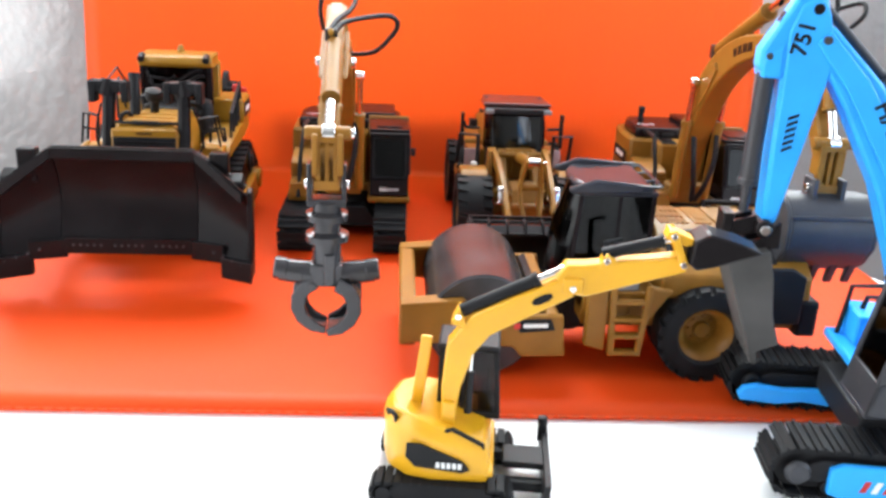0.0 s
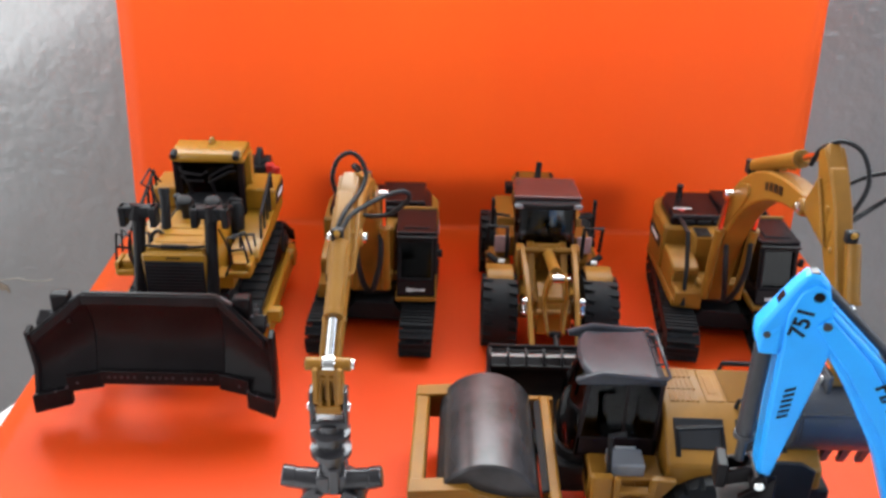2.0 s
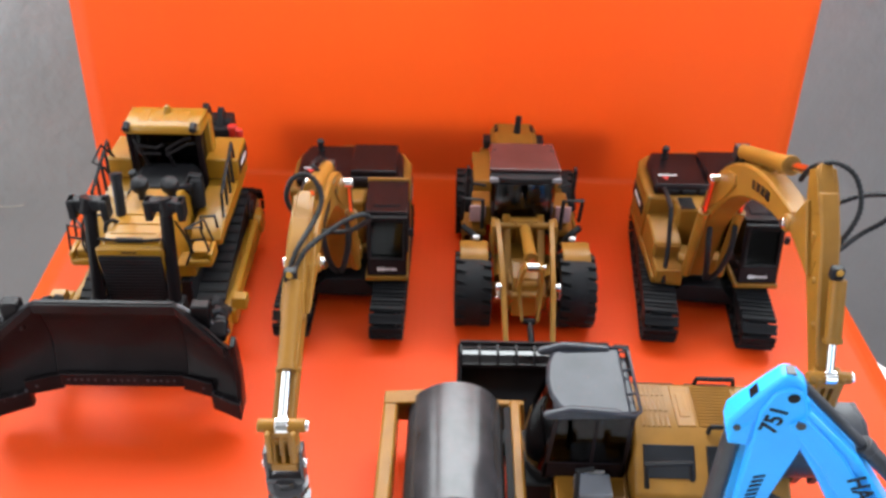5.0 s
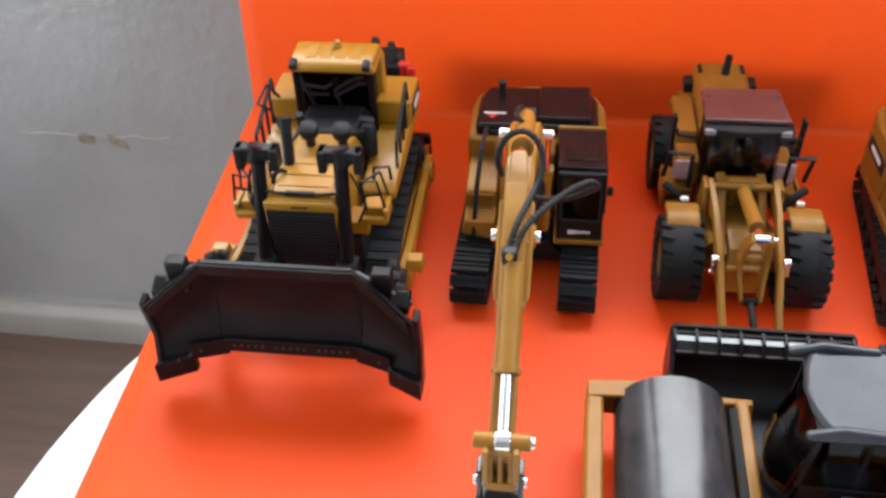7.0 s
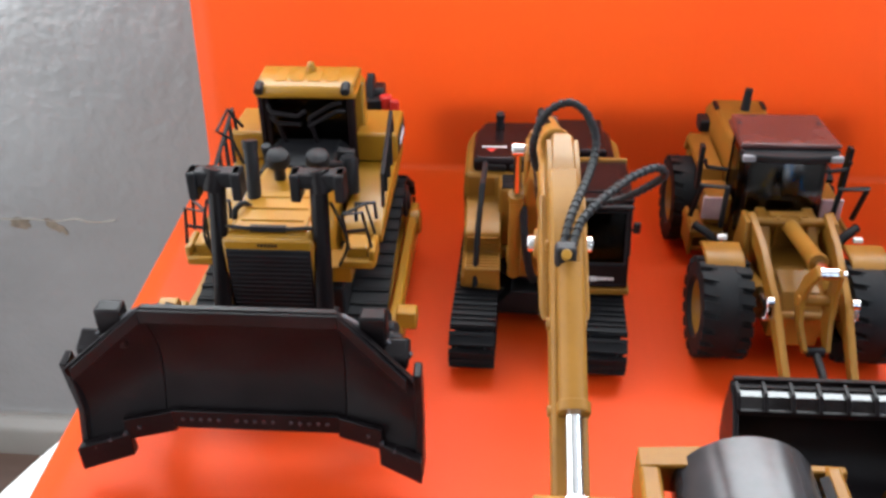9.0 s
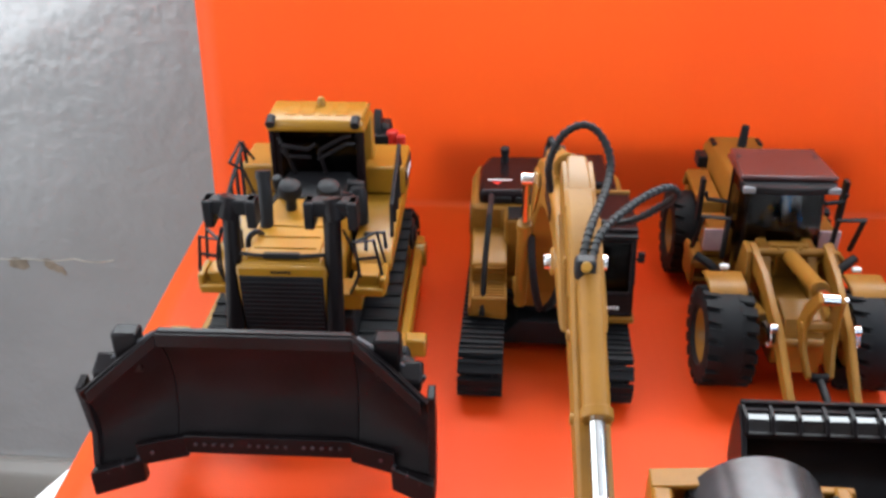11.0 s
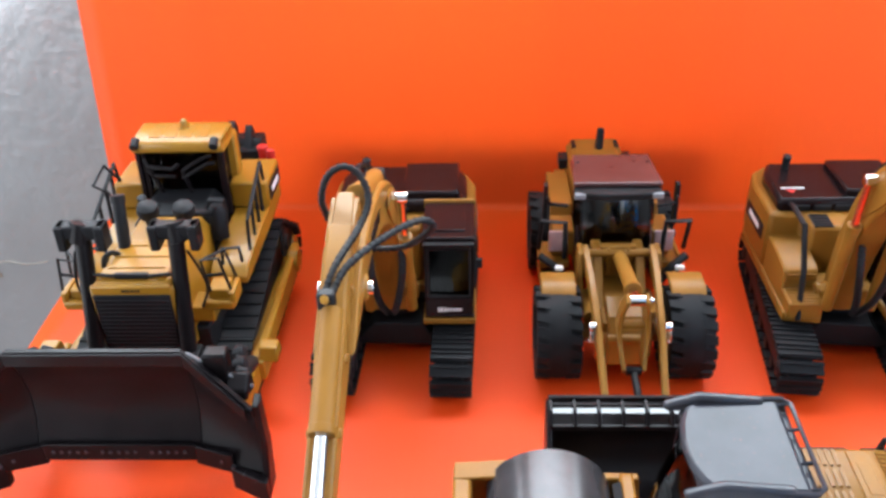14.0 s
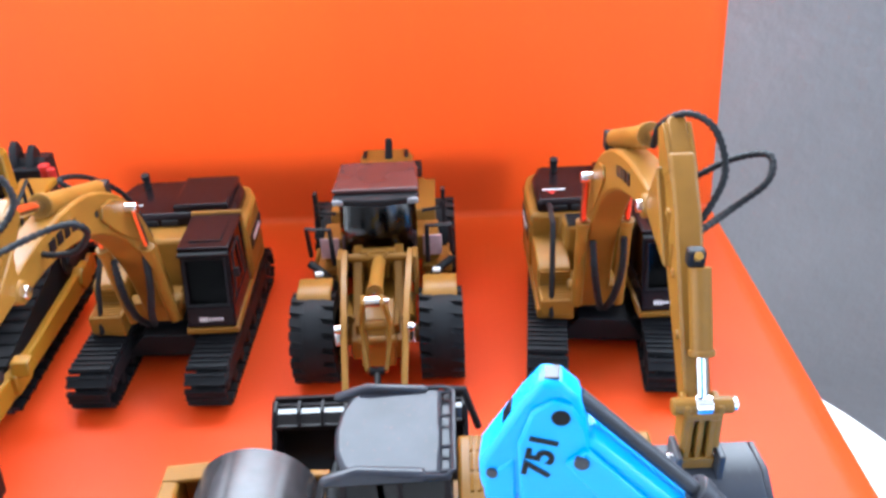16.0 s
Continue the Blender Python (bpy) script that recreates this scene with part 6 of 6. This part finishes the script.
def mini_excavator():
    root = thing("mini_excavator", pose(0.0185, 0.209, -0.0022, 0, 0, 83), "small bright yellow plastic excavator with its boom stretched out", "toy excavator")
    circ = [(-14, 3.9, 3.1), (16, 3.9, 3.1)]
    for s in (-1, 1):
        crawler(root, "crawler_track", s * 11.5, 7.5, circ, 2.4, (), BLACK)
    part("undercarriage", Shape().box((0, 1, 6), (20, 22, 4)).cyl((0, 0, 7), (0, 0, 10.5), 8), BLACK, root, bevel=0.4)
    # dozer blade
    bl = part("dozer_blade", Shape().prism([(-28, 1), (-26, 0.6), (-25, 4), (-25.4, 9.5), (-27.2, 9.8), (-26.6, 5)], "x", -15, 15), BLACK, root, "small black dozer blade", bevel=0.3)
    part("blade_arm", Shape().box((-7, -18, 4.6), (3, 18, 3)).box((7, -18, 4.6), (3, 18, 3)).box((0, -20, 8.5), (9, 11, 2)), BLACK, bl, bevel=0.4)
    part("blade_post", Shape().box((12.5, -25.5, 9.5), (2, 2.4, 6)).cyl((12.5, -25.6, 11.5), (12.5, -25.4, 14), 1.4, n=10), BLACK, bl, bevel=0.3)
    # rounded body
    outline = [(-13, -11), (13, -11), (13.8, 4), (12.4, 11), (8, 16), (0, 18), (-8, 16), (-12.4, 11), (-13.8, 4)]
    def ring(sc, z):
        return [(x * sc, 3 + (y - 3) * sc, z) for x, y in outline]
    sh = Shape().loft([ring(0.93, 7.5), ring(0.99, 9), ring(1.0, 20), ring(0.95, 23.5), ring(0.86, 25.5)])
    for v in sh.bm.verts:       # the top falls towards the blade
        if v.co.z > 15:
            v.co.z -= max(0.0, 9 - v.co.y) * 0.33
    part("body", sh, BRIGHT, root, "rounded bright yellow rear body", bevel=0.6)
    part("deck", Shape().box((0, -4, 10.6), (26, 16, 1.8)), BRIGHT, root, bevel=0.5)
    dec = part("decal", Shape().prism([(-6, 12.2), (-4, 11.2), (8, 12.2), (10.6, 15), (10.4, 18.8), (7, 19), (1, 16.6), (-4, 14.6)], "x", -14.3, -13.7), BLACK, root, "black maker's decal on the flank", bevel=0.1)
    for k in range(5):
        part("decal_bar", Shape().box((-14.35, -3.4 + k * 1.4, 13.2), (0.2, 0.95, 1.6)), WHITE, dec, "pale printed bar", bevel=0)
    part("tail_grip", Shape().tube([(-9, 13.8, 22), (-10, 14, 24.4), (-8, 16, 24.6), (-6.5, 15.8, 22.6)], 0.6, n=8), BLACK, root, bevel=0)
    part("grab_handle", Shape().tube([(-11.5, -9.4, 15.6), (-12, -9, 18.6), (-12, -1, 22.6), (-11.8, 1, 21.6)], 0.6, n=8, soft=False), BLACK, root, bevel=0)
    # canopy cab on the far side
    cab = cab_shell(root, 0.5, 12.5, -13, 4, 19, 38.5, 1.5, 1.2, 2.0, CLEARSMOKE, BLACK, BLACK, 0.4)
    part("seat_console", Shape().box((6.5, -9, 23), (6, 3, 6)).cyl((4.5, -9, 25), (4.2, -9.6, 30), 0.5, n=8).cyl((8.5, -9, 25), (8.8, -9.6, 30), 0.5, n=8), BLACK, cab, bevel=0.4)
    part("yellow_post", Shape().box((-2.0, 8.2, 33), (1.6, 3.0, 21), (6, 0, 0)), BRIGHT, cab, bevel=0.4)
    # boom
    bx = -5.5
    boom = part("boom", Shape().prism(ribbon([(0.6, 20), (0.2, 32), (-1.6, 43), (-6.5, 50), (-15.5, 55.2), (-27.4, 61.8)], [1.5, 2.4, 3.5, 3.5, 3.1, 2.6]), "x", bx - 2.6, bx + 2.6), BRIGHT, root, bevel=0.5)
    part("boom_fork", Shape().box((bx - 3.2, 0.5, 24), (1.2, 3.4, 9)).box((bx + 3.2, 0.5, 24), (1.2, 3.4, 9)), BRIGHT, boom, bevel=0.3)
    part("boom_lug", Shape().prism([(-3.6, 48.6), (1.0, 50), (-0.8, 54.2)], "x", bx - 2.8, bx + 2.8), BRIGHT, boom, bevel=0.3)
    part("boom_decal", Shape().prism(ribbon([(-18.6, 57), (-19.8, 57.6), (-22, 58.8), (-23.2, 59.5)], [0.5, 1.0, 1.0, 0.5]), "x", bx - 2.75, bx - 2.6), BLACK, boom, "small black oval decal", bevel=0)
    ram(root, (bx, -1.4, 52.6), (bx, -27, 66.4), 1.7, 0.72, BLACK, CHROME, "stick_cylinder")
    ram(root, (bx, -4.4, 24), (bx, -4.6, 46), 1.0, 0.55, BLACK, CHROME, "boom_cylinder")
    stick = part("stick", Shape().prism([(-23.4, 63.6), (-26.0, 67.4), (-30.0, 67.6), (-53.5, 71.6), (-54.3, 67.6), (-31.1, 59.5), (-28.4, 59.8)], "x", bx - 2.4, bx + 2.4), BRIGHT, root, bevel=0.5)
    part("stick_lug", Shape().prism([(-33.5, 67.0), (-35.2, 70.9), (-37.9, 69.0)], "x", bx - 2.6, bx + 2.6).box((bx, -27.9, 62.2), (6, 5, 4)), BRIGHT, stick, bevel=0.3)
    ram(root, (bx, -34.4, 70.0), (bx, -50.2, 74.9), 1.5, 0.9, BLACK, CHROME, "bucket_cylinder")
    part("link", Shape().prism([(-48.8, 77.5), (-50.8, 78.0), (-54.4, 69.7), (-52.9, 68.4)], "x", bx - 3.2, bx - 2.2).prism([(-48.8, 77.5), (-50.8, 78.0), (-54.4, 69.7), (-52.9, 68.4)], "x", bx + 2.2, bx + 3.2).prism([(-48.4, 75.6), (-49.2, 77.9), (-56.4, 75.4), (-56.5, 72.8)], "x", bx - 2.4, bx + 2.4), BRIGHT, root, bevel=0.3)
    for y, z in ((-28.0, 61.6), (-53.2, 69.6), (-50.2, 76.5), (-0.8, 52.2), (-35.3, 69.3)):
        bolt(root, (bx - 3.0, y, z), (1, 0, 0), 0.8, 0.5)
    bk = new("bucket")
    bk.parent = root
    tagged(bk, "small black digging bucket")
    part("bucket_shell", Shape().prism([(-54.2, 70.4), (-54.8, 76), (-58, 78), (-66, 76), (-70.8, 74), (-65, 71.8), (-60, 69.8), (-56, 68.8)], "x", bx - 4.6, bx + 4.6), STEELBLACK, bk, bevel=0.6)
    part("bucket_ear", Shape().box((bx, -55.6, 72), (5, 4, 5)), STEELBLACK, bk, bevel=0.3)


mini_excavator()

# unseen box added behind the sheet; it blocks backlight and leaves a dark band
blocker = Shape().box((0, 0, 19), (188, 40, 36))
blocker_ob = new("shade_box", mesh_of("shade_box", blocker, CARDBOARD))
blocker_ob.location = (0.0245, 0.5478, -0.0025)
tagged(blocker_ob, "unseen low brown cardboard box added behind the sheet to shade a band of it", "box")
